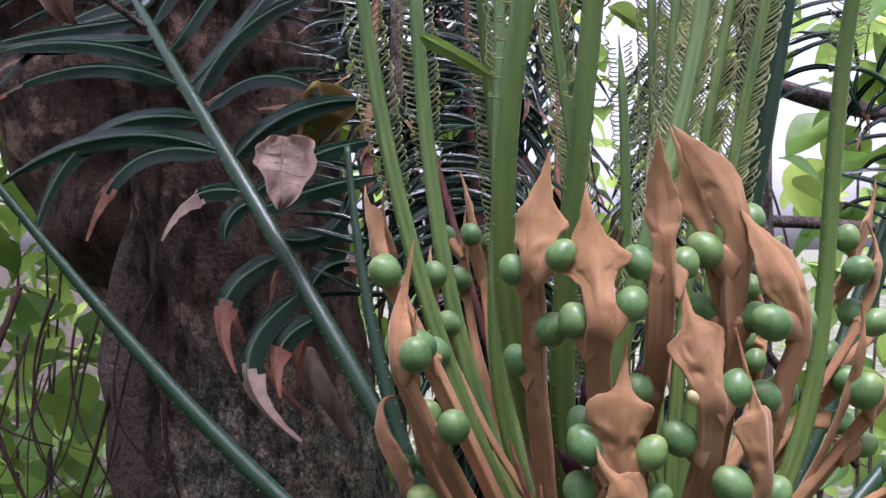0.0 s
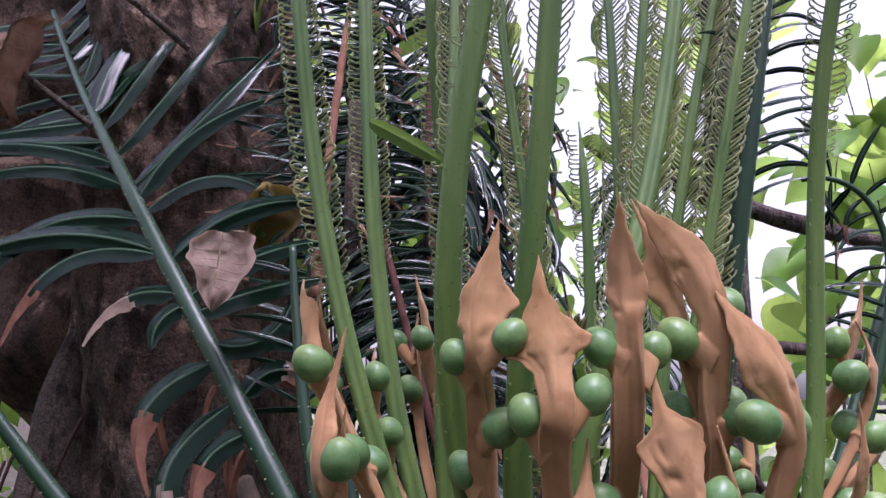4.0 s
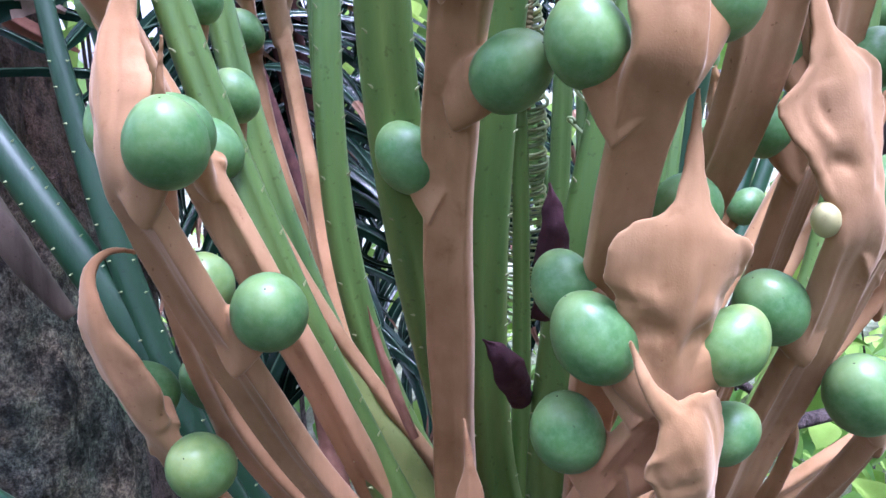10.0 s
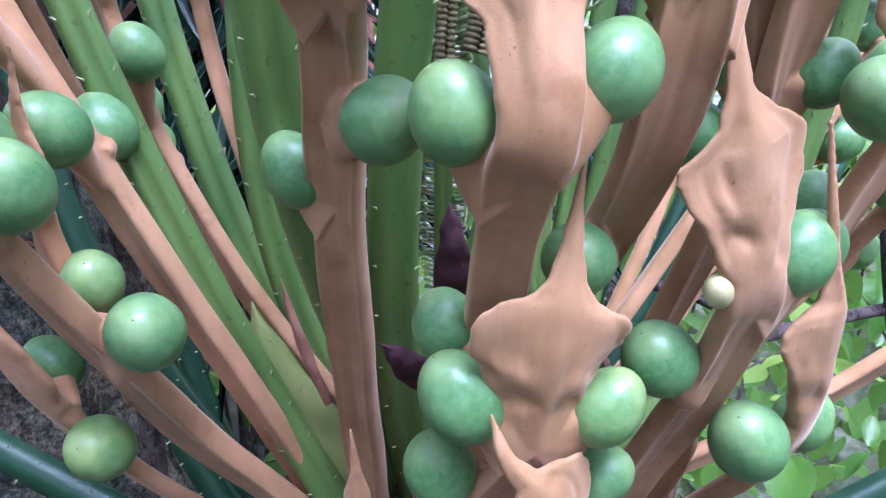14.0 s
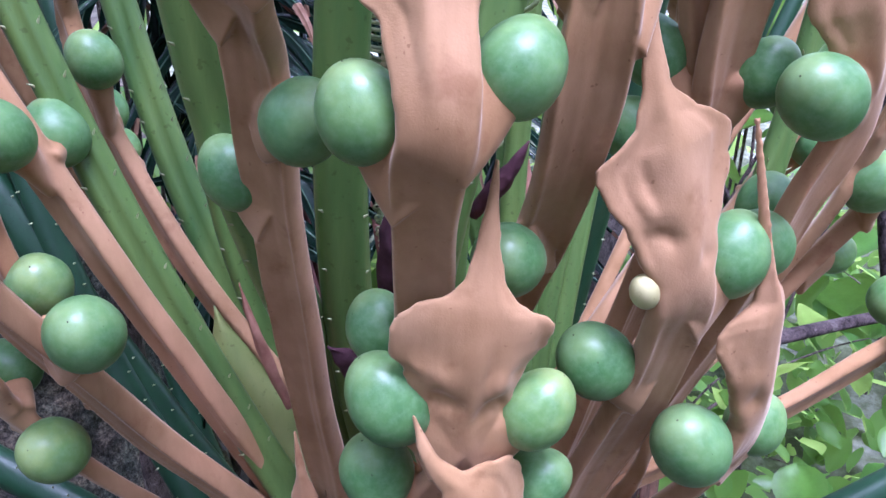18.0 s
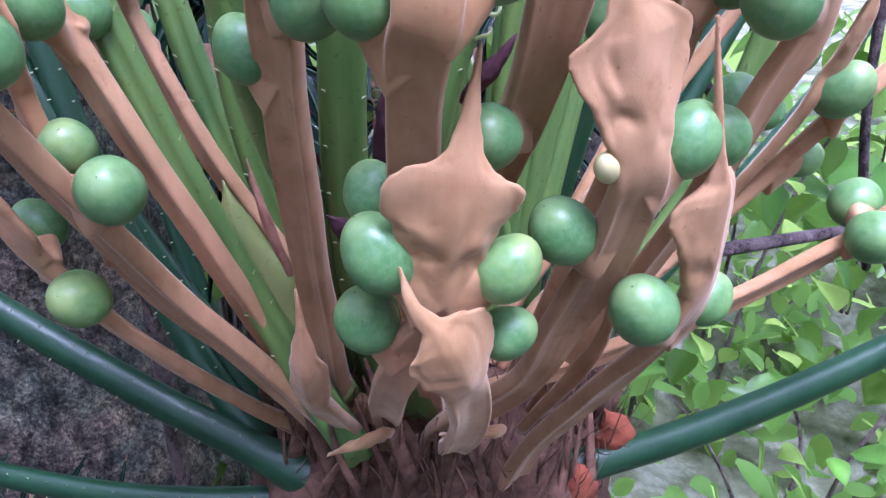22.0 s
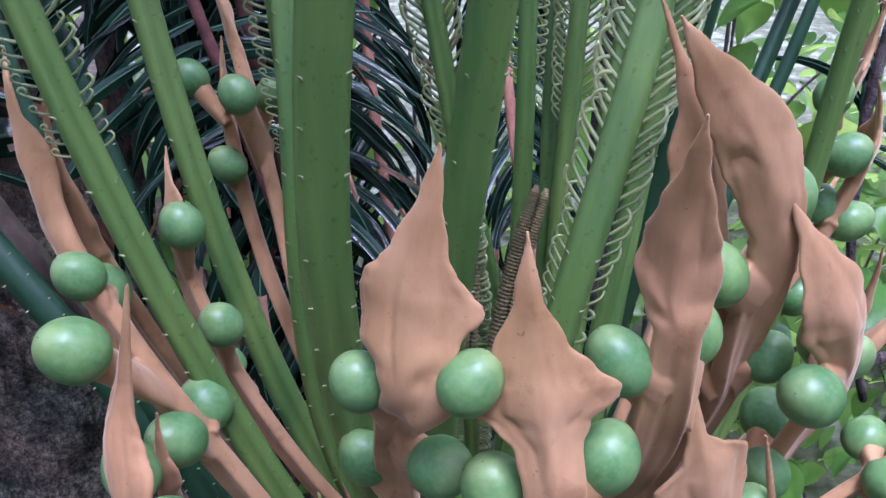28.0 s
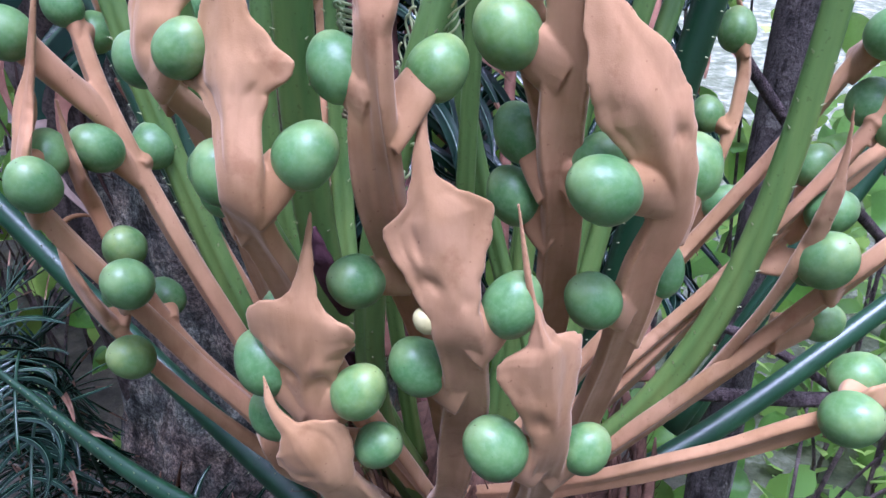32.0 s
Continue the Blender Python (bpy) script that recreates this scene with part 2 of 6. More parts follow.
def tipped_leaf_material(name, tips=True):
    """Dark glossy leaflet with a pale midrib line; with tips, dry brown towards some of the ends."""
    m, n, l, p = material(name, 0.2, 0, 0.38)
    uv = n.new("ShaderNodeUVMap")
    sep = n.new("ShaderNodeSeparateXYZ")
    l.new(uv.outputs["UV"], sep.inputs["Vector"])
    green = ramp(m, noise_node(m, 14, 5), [(0.3, (0.004, 0.018, 0.011)), (0.75, (0.013, 0.042, 0.022))])
    rib = ramp(m, math_node(m, "ABSOLUTE", math_node(m, "SUBTRACT", sep.outputs["Y"], 0.5)), [(0.025, (1, 1, 1)), (0.07, (0, 0, 0))])
    green = mix(m, math_node(m, "MULTIPLY", rib, 0.7), green, (0.15, 0.25, 0.15))
    start = math_node(m, "ADD", 0.66 if tips else 3.0, math_node(m, "MULTIPLY", random_value(m), 1.0))
    edge = math_node(m, "ADD", sep.outputs["X"], math_node(m, "MULTIPLY", noise_node(m, 60, 4), 0.12))
    dry = math_node(m, "GREATER_THAN", edge, start)
    brown = ramp(m, noise_node(m, 40, 5), [(0.3, (0.2, 0.09, 0.045)), (0.7, (0.42, 0.25, 0.16))])
    l.new(mix(m, dry, green, brown), p.inputs["Base Color"])
    l.new(math_node(m, "ADD", 0.17, math_node(m, "MULTIPLY", dry, 0.6)), p.inputs["Roughness"])
    bump(m, p, noise_node(m, 500, 3, 0.5, (1, 0.1, 1)), 0.12, 0.0006)
    return m


def ground_material():
    m, n, l, p = material("leaf_litter_soil", 0.95, 0, 0.2)
    col = ramp(m, noise_node(m, 9, 9, 0.7), [(0.3, (0.018, 0.016, 0.011)), (0.5, (0.05, 0.043, 0.03)), (0.75, (0.13, 0.105, 0.075))])
    co = n.new("ShaderNodeTexCoord")
    sep = n.new("ShaderNodeSeparateXYZ")
    l.new(co.outputs["Object"], sep.inputs["Vector"])
    # brightness of the sunlit clearing, painted into the soil towards +x
    reach = math_node(m, "ADD", math_node(m, "MULTIPLY", sep.outputs["X"], 1.0), math_node(m, "MULTIPLY", sep.outputs["Y"], 0.25))
    reach = math_node(m, "ADD", reach, math_node(m, "MULTIPLY", noise_node(m, 1.6, 6), 1.2))
    sunlit_tone = ramp(m, noise_node(m, 7, 9, 0.7), [(0.32, (0.04, 0.05, 0.025)), (0.5, (0.14, 0.15, 0.09)), (0.72, (0.42, 0.42, 0.36))])
    l.new(mix(m, ramp(m, math_node(m, "MULTIPLY", reach, 0.25), [(0.39, (0, 0, 0)), (0.45, (1, 1, 1))]), col, sunlit_tone), p.inputs["Base Color"])
    bump(m, p, noise_node(m, 30, 8, 0.7), 1.0, 0.02)
    return m


FELT = felt_material()
OVULE = ovule_material()
PETIOLE = stalk_material("young_petiole_green", (0.056, 0.128, 0.032), (0.152, 0.232, 0.058), 0.34)
FROND_STALK = stalk_material("old_petiole_dark_green", (0.006, 0.032, 0.014), (0.018, 0.058, 0.024), 0.36, 0.05)
LEAFLET = leafy("young_leaflet", (0.32, 0.37, 0.20), (0.50, 0.54, 0.34), 0.4, (0.62, 0.68, 0.42), 0.45, 30)
DARK_LEAFLET = tipped_leaf_material("glossy_dark_leaflet")
GREEN_LEAFLET = tipped_leaf_material("glossy_green_leaflet", False)
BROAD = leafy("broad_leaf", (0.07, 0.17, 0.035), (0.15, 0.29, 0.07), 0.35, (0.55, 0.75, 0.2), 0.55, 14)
# darker copy of the broad leaf, with shade put into its colour
BROAD_SHADED = leafy("broad_leaf_shaded", (0.02, 0.07, 0.025), (0.05, 0.13, 0.04), 0.35, (0.15, 0.3, 0.06), 0.25, 14)
YELLOW = leafy("yellowed_leaf", (0.2, 0.13, 0.04), (0.45, 0.33, 0.1), 0.6, (0.4, 0.3, 0.08), 0.2, 20)
PRICKLE = dry_material("pale_prickle", (0.26, 0.32, 0.15), (0.45, 0.47, 0.28), 200)
DOT = dry_material("micropyle_dark", (0.02, 0.015, 0.01), (0.05, 0.03, 0.02), 300)
SHEATH = stalk_material("yellow_green_sheath", (0.13, 0.18, 0.05), (0.24, 0.27, 0.09))
BUD = stalk_material("cream_bud_skin", (0.36, 0.34, 0.15), (0.52, 0.49, 0.26), 0.4, 0.1)
ROLLED = dry_material("rolled_leaf_tan", (0.10, 0.085, 0.035), (0.28, 0.24, 0.12), 80)
DRY = dry_material("dry_brown_leaf", (0.19, 0.075, 0.05), (0.48, 0.26, 0.18), 40)
PALE_DRY = dry_material("pale_dead_leaf", (0.22, 0.155, 0.125), (0.55, 0.44, 0.37), 35)
FIBRE = dry_material("brown_fibre", (0.045, 0.021, 0.015), (0.25, 0.135, 0.088), 90)
ROOT = dry_material("dark_root_fibre", (0.014, 0.008, 0.007), (0.09, 0.05, 0.038), 90)
MAROON = dry_material("maroon_dead_leaflet", (0.035, 0.013, 0.014), (0.20, 0.085, 0.07), 60)
BROWN_DRY = dry_material("brown_dead_leaf", (0.19, 0.115, 0.08), (0.48, 0.32, 0.24), 35)
GREY_DRY = stalk_material("grey_dead_stalk", (0.05, 0.032, 0.025), (0.30, 0.21, 0.17), 0.85, 0.0)
RED_SCALE = dry_material("rust_red_scale", (0.10, 0.02, 0.012), (0.30, 0.09, 0.04), 60)
PURPLE = dry_material("dark_purple_bract", (0.03, 0.010, 0.016), (0.13, 0.055, 0.07), 60)
BARK = bark_material("grey_brown_bark", (0.016, 0.010, 0.008), (0.15, 0.095, 0.07), (0.34, 0.225, 0.165), 7.0, True)
SLIM_BARK = bark_material("slim_trunk_bark", (0.05, 0.045, 0.04), (0.2, 0.17, 0.15), (0.3, 0.28, 0.24), 18)
SMOOTH_BARK = bark_material("smooth_grey_bark", (0.06, 0.045, 0.037), (0.14, 0.108, 0.09), (0.17, 0.14, 0.115), 5.0)
TWIG = bark_material("twig_bark", (0.07, 0.05, 0.05), (0.24, 0.18, 0.17), (0.25, 0.2, 0.19), 30)
GREY_TWIG = bark_material("grey_twig_bark", (0.10, 0.075, 0.065), (0.30, 0.225, 0.19), (0.36, 0.29, 0.25), 30)
SOIL = ground_material()


# ---- mesh helpers ----
def part(name, bm, mat, parent=None, label="", smooth=True):
    me = bpy.data.meshes.new(name)
    bm.normal_update()
    bm.to_mesh(me)
    bm.free()
    return part_of(name, me, mat, parent, label, smooth)


def part_of(name, me, mat, parent=None, label="", smooth=True):
    if smooth:
        me.polygons.foreach_set("use_smooth", [True] * len(me.polygons))
    if mat and not me.materials:
        me.materials.append(mat)
    ob = new(name, me)
    if parent:
        ob.parent = parent
    if label:
        tagged(ob, label)
    return ob


def thing(name, at, label, category, group="", kind=""):
    ob = new(name)
    ob.empty_display_size = 0.02
    ob.location = at
    return tagged(ob, label, category, group, kind)


def curve_at(ctrl, u):
    """A Bezier curve of any degree."""
    pts = [Vector(c) for c in ctrl]
    while len(pts) > 1:
        pts = [a.lerp(b, u) for a, b in zip(pts, pts[1:])]
    return pts[0]


def samples(ctrl, n):
    pts = [curve_at(ctrl, i / (n - 1)) for i in range(n)]
    tans = [(pts[min(i + 1, n - 1)] - pts[max(i - 1, 0)]).normalized() for i in range(n)]
    return pts, tans


def sweep(bm, pts, tans, fronts, section, sides, origin, closed=True):
    """Rings of section(i, angle) -> (across, out) along pts; out is towards fronts[i]."""
    rings = []
    for i, (p, t, f) in enumerate(zip(pts, tans, fronts)):
        side = t.cross(f).normalized()
        front = side.cross(t).normalized()
        ring = []
        for k in range(sides):
            a, b = section(i, 2 * math.pi * k / sides)
            ring.append(bm.verts.new(p + side * a + front * b - origin))
        rings.append(ring)
    for r, s in zip(rings, rings[1:]):
        for k in range(sides):
            bm.faces.new((r[k], r[(k + 1) % sides], s[(k + 1) % sides], s[k]))
    if closed:
        bm.faces.new(rings[0][::-1])
        bm.faces.new(rings[-1])
    return rings


def tube(bm, ctrl, radius, sides=10, n=24, origin=Vector(), wobble=0.0, flat=1.0, seed=0.0):
    pts, tans = samples(ctrl, n)
    rad = radius if callable(radius) else (lambda u: radius)
    up = Vector((0.3, -1, 0.15))

    def section(i, a):
        r = rad(i / (n - 1))
        if wobble:
            q = pts[i] * 9 + Vector((math.cos(a), math.sin(a), seed)) * 0.8
            r *= 1 + wobble * noise.noise(q)
        return r * math.cos(a), r * flat * math.sin(a)
    return sweep(bm, pts, tans, [up] * n, section, sides, origin)


def blob(bm, centre, r, axis, stretch=1.1, seg=20, rings=12, dent=0.0):
    q = Vector(axis).to_track_quat("Z", "Y").to_matrix().to_4x4()
    m = Matrix.Translation(centre) @ q @ Matrix.Diagonal((r, r, r * stretch, 1))
    return bmesh.ops.create_uvsphere(bm, u_segments=seg, v_segments=rings, radius=1, matrix=m)["verts"]


CROWN = Vector((0.19, 0.79, -0.33))


def piece(t, stops):
    for (a, va), (b, vb) in zip(stops, stops[1:]):
        if t <= b:
            q = (t - a) / (b - a)
            q = q * q * (3 - 2 * q)
            return va + (vb - va) * q
    return stops[-1][1]


# widths of the felted blade, by the distance from the tip as a share of the blade's length
FLAME = [(0, 0.04), (0.12, 0.08), (0.28, 0.22), (0.42, 0.46), (0.5, 0.74), (0.57, 1.0), (0.65, 0.96), (0.76, 0.72), (0.88, 0.46), (1.0, 0.38)]
NARROW = [(0, 0.06), (0.2, 0.14), (0.4, 0.4), (0.6, 0.9), (0.72, 1.0), (0.88, 0.6), (1.0, 0.5)]
ovule_meshes = []


def spline(knots, n):
    """Evenly spaced points on a smooth curve through all the knots, the tangents, the run, and the run at each knot."""
    k = [Vector(p) for p in knots]
    k = [k[0] * 2 - k[1]] + k + [k[-1] * 2 - k[-2]]
    fine, marks = [], []
    for i in range(1, len(k) - 2):
        marks.append(len(fine))
        for j in range(60):
            u = j / 60
            p0, p1, p2, p3 = k[i - 1:i + 3]
            fine.append(0.5 * (2 * p1 + (p2 - p0) * u + (2 * p0 - 5 * p1 + 4 * p2 - p3) * u * u + (3 * p1 - p0 - 3 * p2 + p3) * u ** 3))
    marks.append(len(fine))
    fine.append(k[-2])
    run = [0.0]
    for p, q in zip(fine, fine[1:]):
        run.append(run[-1] + (q - p).length)
    at = [run[m] for m in marks]
    pts, j = [], 0
    for i in range(n):
        want = run[-1] * i / (n - 1)
        while j < len(run) - 2 and run[j + 1] < want:
            j += 1
        pts.append(fine[j].lerp(fine[j + 1], min(1, max(0, (want - run[j]) / max(run[j + 1] - run[j], 1e-9)))))
    tans = [(pts[min(i + 1, n - 1)] - pts[max(i - 1, 0)]).normalized() for i in range(n)]
    return pts, tans, [run[-1] * i / (n - 1) for i in range(n)], at


def ovule_mesh(k):
    """An egg of unit radius, its tip along z: long, a little lopsided, with a small teat."""
    bm = bmesh.new()
    blob(bm, (0, 0, 0), 1.0, (0, 0, 1), (1.14, 1.24, 1.18)[k % 3], 32, 22)
    for v in bm.verts:
        d = 1 + 0.05 * noise.noise(v.co * 0.9 + Vector((k * 3.1, 0, 0))) + 0.008 * noise.noise(v.co * 4 + Vector((0, k * 2.0, 0)))
        v.co.x *= d * (1 - 0.05 * v.co.z)
        v.co.y *= d * (1 - 0.05 * v.co.z)
    me = bpy.data.meshes.new("ovule")
    bm.to_mesh(me)
    bm.free()
    return me


def megasporophyll(ctrl, blade, width, shape, ovules, label, stalk=0.0135, seed=0, buds=(), cup=0.25, foot=0, across=None, folds=()):
    """A felted seed leaf: tip first in ctrl, then down to the crown; ovules (x, y, z, radius) sit in cups along its stalk.
    With foot, ctrl are knots on the midrib, knot number foot ends the blade, and shape rows are (share, left, right) half-widths in metres.
    folds are creases (share, side, depth) across the blade."""
    if foot:
        # the foot of the stalk goes on down among the fibres
        end = Vector(ctrl[-1])
        ctrl = ctrl + [end + Vector(((CROWN.x - end.x) * 0.15, 0.022, -0.055))]
    base = Vector(ctrl[-1])
    ob = thing("megasporophyll", base, label, "seed leaf", "megasporophylls round the crown")
    rng = random.Random(seed)
    n = 210 if foot else 150
    if foot:
        pts, tans, run, at = spline(ctrl, n)
        blade = at[foot]
        left, right = [(q, l) for q, l, r in shape], [(q, r) for q, l, r in shape]
        width = max(l + r for q, l, r in shape)
    else:
        pts, tans = samples(ctrl, n)
        run = [0.0]
        for a, b in zip(pts, pts[1:]):
            run.append(run[-1] + (b - a).length)
    fronts = []
    for i, p in enumerate(pts):
        f = Vector((p.x - CROWN.x, p.y - CROWN.y, 0))
        f = (f.normalized() + Vector((0, -0.5, 0.25))).normalized()
        if across:
            own = Vector(across).cross(Vector((0, 0, 1))).normalized()
            q = min(1, max(0, (run[i] - blade) / 0.08))
            f = own.lerp(f, q * q * (3 - 2 * q)).normalized()
        fronts.append(f)

    def half_width(i, c):
        s = run[i] / blade
        if s < 1:
            if foot:
                q = 0.5 + 0.5 * c
                return piece(s, left) * q + piece(s, right) * (1 - q) if abs(c) < 0.02 else piece(s, left if c > 0 else right)
            lop = 0.06 * math.sin(seed * 2.4) * c + 0.05 * noise.noise(Vector((seed * 1.7, c * 3, 0)))
            return width * piece(min(max(s + lop * min(1, 4 * s), 0), 1), shape) * 0.5
        q = (run[i] - blade) / max(run[-1] - blade, 1e-3)
        start = (left if c > 0 else right)[-1][1] if foot else width * 0.2
        return piece(q, [(0, start), (0.1, stalk * 0.66), (0.3, stalk * 0.62), (0.6, stalk * 0.54), (0.9, stalk * 0.55), (1, stalk * 0.7)]) * (1 + 0.16 * noise.noise(Vector((run[i] * 20, seed * 3.3, 1.5))))

    def section(i, a):
        s = run[i] / blade
        c, d = math.cos(a), math.sin(a)
        w = half_width(i, c)
        ragged = 1 + (0.16 if s < 1 and not foot else 0.04) * noise.noise(Vector((run[i] * 40, c * 1.4, seed * 7.3)))
        if s < 1:
            th = piece(s, [(0, 0.0013), (0.3, 0.0018), (0.6, 0.0026), (1.0, 0.005)])
            ragged += 0.07 * piece(s, [(0, 0.0), (0.35, 0.3), (0.55, 1.0), (1, 0.6)]) * (noise.noise(Vector((run[i] * 110, c * 2, seed * 4.1))) + 0.7 * noise.noise(Vector((run[i] * 420, c * 2, seed * 2.9))))
        else:
            q = (run[i] - blade) / max(run[-1] - blade, 1e-3)
            th = piece(q, [(0, 0.005), (0.2, stalk * 0.34), (1, stalk * 0.42)])
        across_by = w * c * ragged
        out = th * (abs(d) ** piece(s, [(0, 0.8), (0.8, 0.8), (1.15, 0.55), (99, 0.55)])) * (1 if d > 0 else -1)
        if s < 1:
            body = piece(s, [(0, 0.0), (0.4, 0.3), (0.6, 1.0), (0.82, 0.6), (1.0, 0.0)])
            out -= cup * w * body * abs(c) ** 2.2
            out += body * 0.0026 * math.exp(-(c * 3.2) ** 2)
            out += body * 0.002 * noise.noise(Vector((run[i] * 12, c * 1.2, seed * 3.7)))
            crease = abs(noise.noise(Vector((run[i] * 9 + c * 0.8, c * 1.5 - run[i] * 7, seed * 5.1))))
            out -= body * 0.0011 * math.exp(-(crease * 13) ** 2)
            # veins that run to the tip
            vein = noise.noise(Vector((run[i] * 6, c * 9.0, seed * 9.3)))
            out += (0.3 + 0.7 * body) * min(1, 4 - 4 * s) * min(1, w / 0.012) * 0.0005 * (0.22 - abs(vein))
            # rims that turn up
            out += body * 0.0022 * math.exp(-((abs(c) - 1) * 7) ** 2) * (0.5 + noise.noise(Vector((run[i] * 30, c, seed * 1.3))))
            for share, side, deep in folds:
                u = c * side
                line = share + 0.22 * (u - 0.5) ** 2 + 0.03 * noise.noise(Vector((c * 4, seed, share * 9)))
                reach = math.exp(-((u - 0.5) * 3.4) ** 2)
                step = (s - line) / 0.022
                out += 0.6 * deep * reach * (math.exp(-((s - line + 0.05) / 0.05) ** 2) * 0.8 - math.exp(-((s - line - 0.035) / 0.03) ** 2) * (1 if step > 0 else 0.6))
        else:
            out += 0.0008 * min(1, (s - 1) * 4) * noise.noise(Vector((run[i] * 18, c * 1.2, seed * 2.1)))
            rim = 0.16 * math.exp(-((abs(c) - 0.86) * 8) ** 2) - 0.12 * math.exp(-(c * 2.2) ** 2)
            out += stalk * rim * min(1, (s - 1) * 4) * max(0, d) ** 0.4
            out += 0.0007 * min(1, (s - 1) * 4) * noise.noise(Vector((run[i] * 12, c * 5, seed * 4.4)))
        return across_by, out

    bm = bmesh.new()
    sweep(bm, pts, tans, fronts, section, 56 if foot else 28, base)
    seats = []
    for x, y, z, r in ovules:
        c = Vector((x, y, z))
        near = min(range(n), key=lambda i: (pts[i] - c).length)
        near = max(near, min(range(n), key=lambda i: abs(run[i] - blade * 0.62)))
        away = c - pts[near]
        spare = away.length - r - stalk * 0.45
        if spare > 0.002:
            c = c - away.normalized() * min((spare - 0.002) * 0.4, 0.003)
        low = min(range(n), key=lambda i: abs(run[i] - run[near] - 0.011 - max(0, spare) * 0.8))
        a = pts[low]
        axis = (c - a.lerp(pts[near], 0.45)).normalized()
        radial = Vector((c.x - CROWN.x, c.y - CROWN.y, 0)).normalized()
        point = (axis * 0.8 - tans[near] * 0.75 + radial * (0.5 if abs(c.x - 0.17) > 0.13 else -0.15)).normalized()
        b = c - axis * r * 0.55
        seats.append((c, r, point))
        q = tans[near]
        mid = a.lerp(b, 0.55) + q * 0.003
        seat, st = samples([a, mid, b], 9)
        thin = [(stalk * 0.9 + (r * 0.68 - stalk * 0.9) * (k / 8) ** 0.9, stalk * 0.32 + (r * 0.58 - stalk * 0.32) * (k / 8) ** 1.5) for k in range(9)]
        flare = rng.uniform(0, 6)
        sweep(bm, seat, st, [fronts[near]] * 9, lambda k, g, thin=thin, flare=flare: (thin[k][0] * math.cos(g) * (1 + 0.05 * k / 8 * math.sin(3 * g + flare)), thin[k][1] * math.sin(g) * (1 + 0.08 * k / 8 * math.cos(2 * g + flare))), 18, base)
    body = part("blade_and_stalk", bm, FELT, ob)
    mod = body.modifiers.new("fuse", "REMESH")
    mod.mode, mod.voxel_size, mod.use_smooth_shade = "VOXEL", 0.0008 if foot else 0.0011, True
    soft = body.modifiers.new("soften", "SMOOTH")
    soft.factor, soft.iterations = 0.5, 4 if foot else 6
    for k, (c, r, point) in enumerate(seats):
        if not ovule_meshes:
            ovule_meshes.extend(ovule_mesh(j) for j in range(3))
        o = part_of("ovule", ovule_meshes[(k + seed) % 3], OVULE, ob)
        o.matrix_local = Matrix.Translation(c - base) @ point.to_track_quat("Z", "Y").to_matrix().to_4x4() @ pose(0, 0, 0, 0, 0, rng.uniform(0, 360)) @ Matrix.Scale(r * 0.96, 4)
        bm = bmesh.new()
        blob(bm, (0, 0, (1.14, 1.24, 1.18)[(k + seed) % 3] * 1.0), 0.024, (0, 0, 1), 0.6, 8, 6)
        part("micropyle", bm, DOT, o)
    for x, y, z, r in buds:
        bm = bmesh.new()
        blob(bm, Vector((x, y, z)) - base, r, (-0.3, -0.2, 0.6), 1.35, 16, 12)
        part("aborted_ovule", bm, BUD, ob, "small cream undeveloped ovule")
    return ob


# ---- setting ----
def ground():
    bm = bmesh.new()
    rings = [[bm.verts.new((0.2, 1.0, -1.25))]]
    for i in range(1, 46):
        r = 0.12 * i if i < 34 else 4.0 + (i - 33) ** 3.2 * 0.7
        ring = []
        for k in range(64):
            a = 2 * math.pi * k / 64
            x, y = 0.2 + r * math.cos(a), 1.0 + r * math.sin(a)
            z = -1.25 + 0.10 * noise.noise(Vector((x, y, 0)) * 0.9) + 0.03 * noise.noise(Vector((x, y, 3)) * 4)
            ring.append(bm.verts.new((x, y, z)))
        rings.append(ring)
    for k in range(64):
        bm.faces.new((rings[0][0], rings[1][k], rings[1][(k + 1) % 64]))
    for r, s in zip(rings[1:], rings[2:]):
        for k in range(64):
            bm.faces.new((r[k], s[k], s[(k + 1) % 64], r[(k + 1) % 64]))
    tagged(part("ground", bm, SOIL), "dark forest floor of leaf litter with sunlight painted pale on one side", "ground", kind="structure")


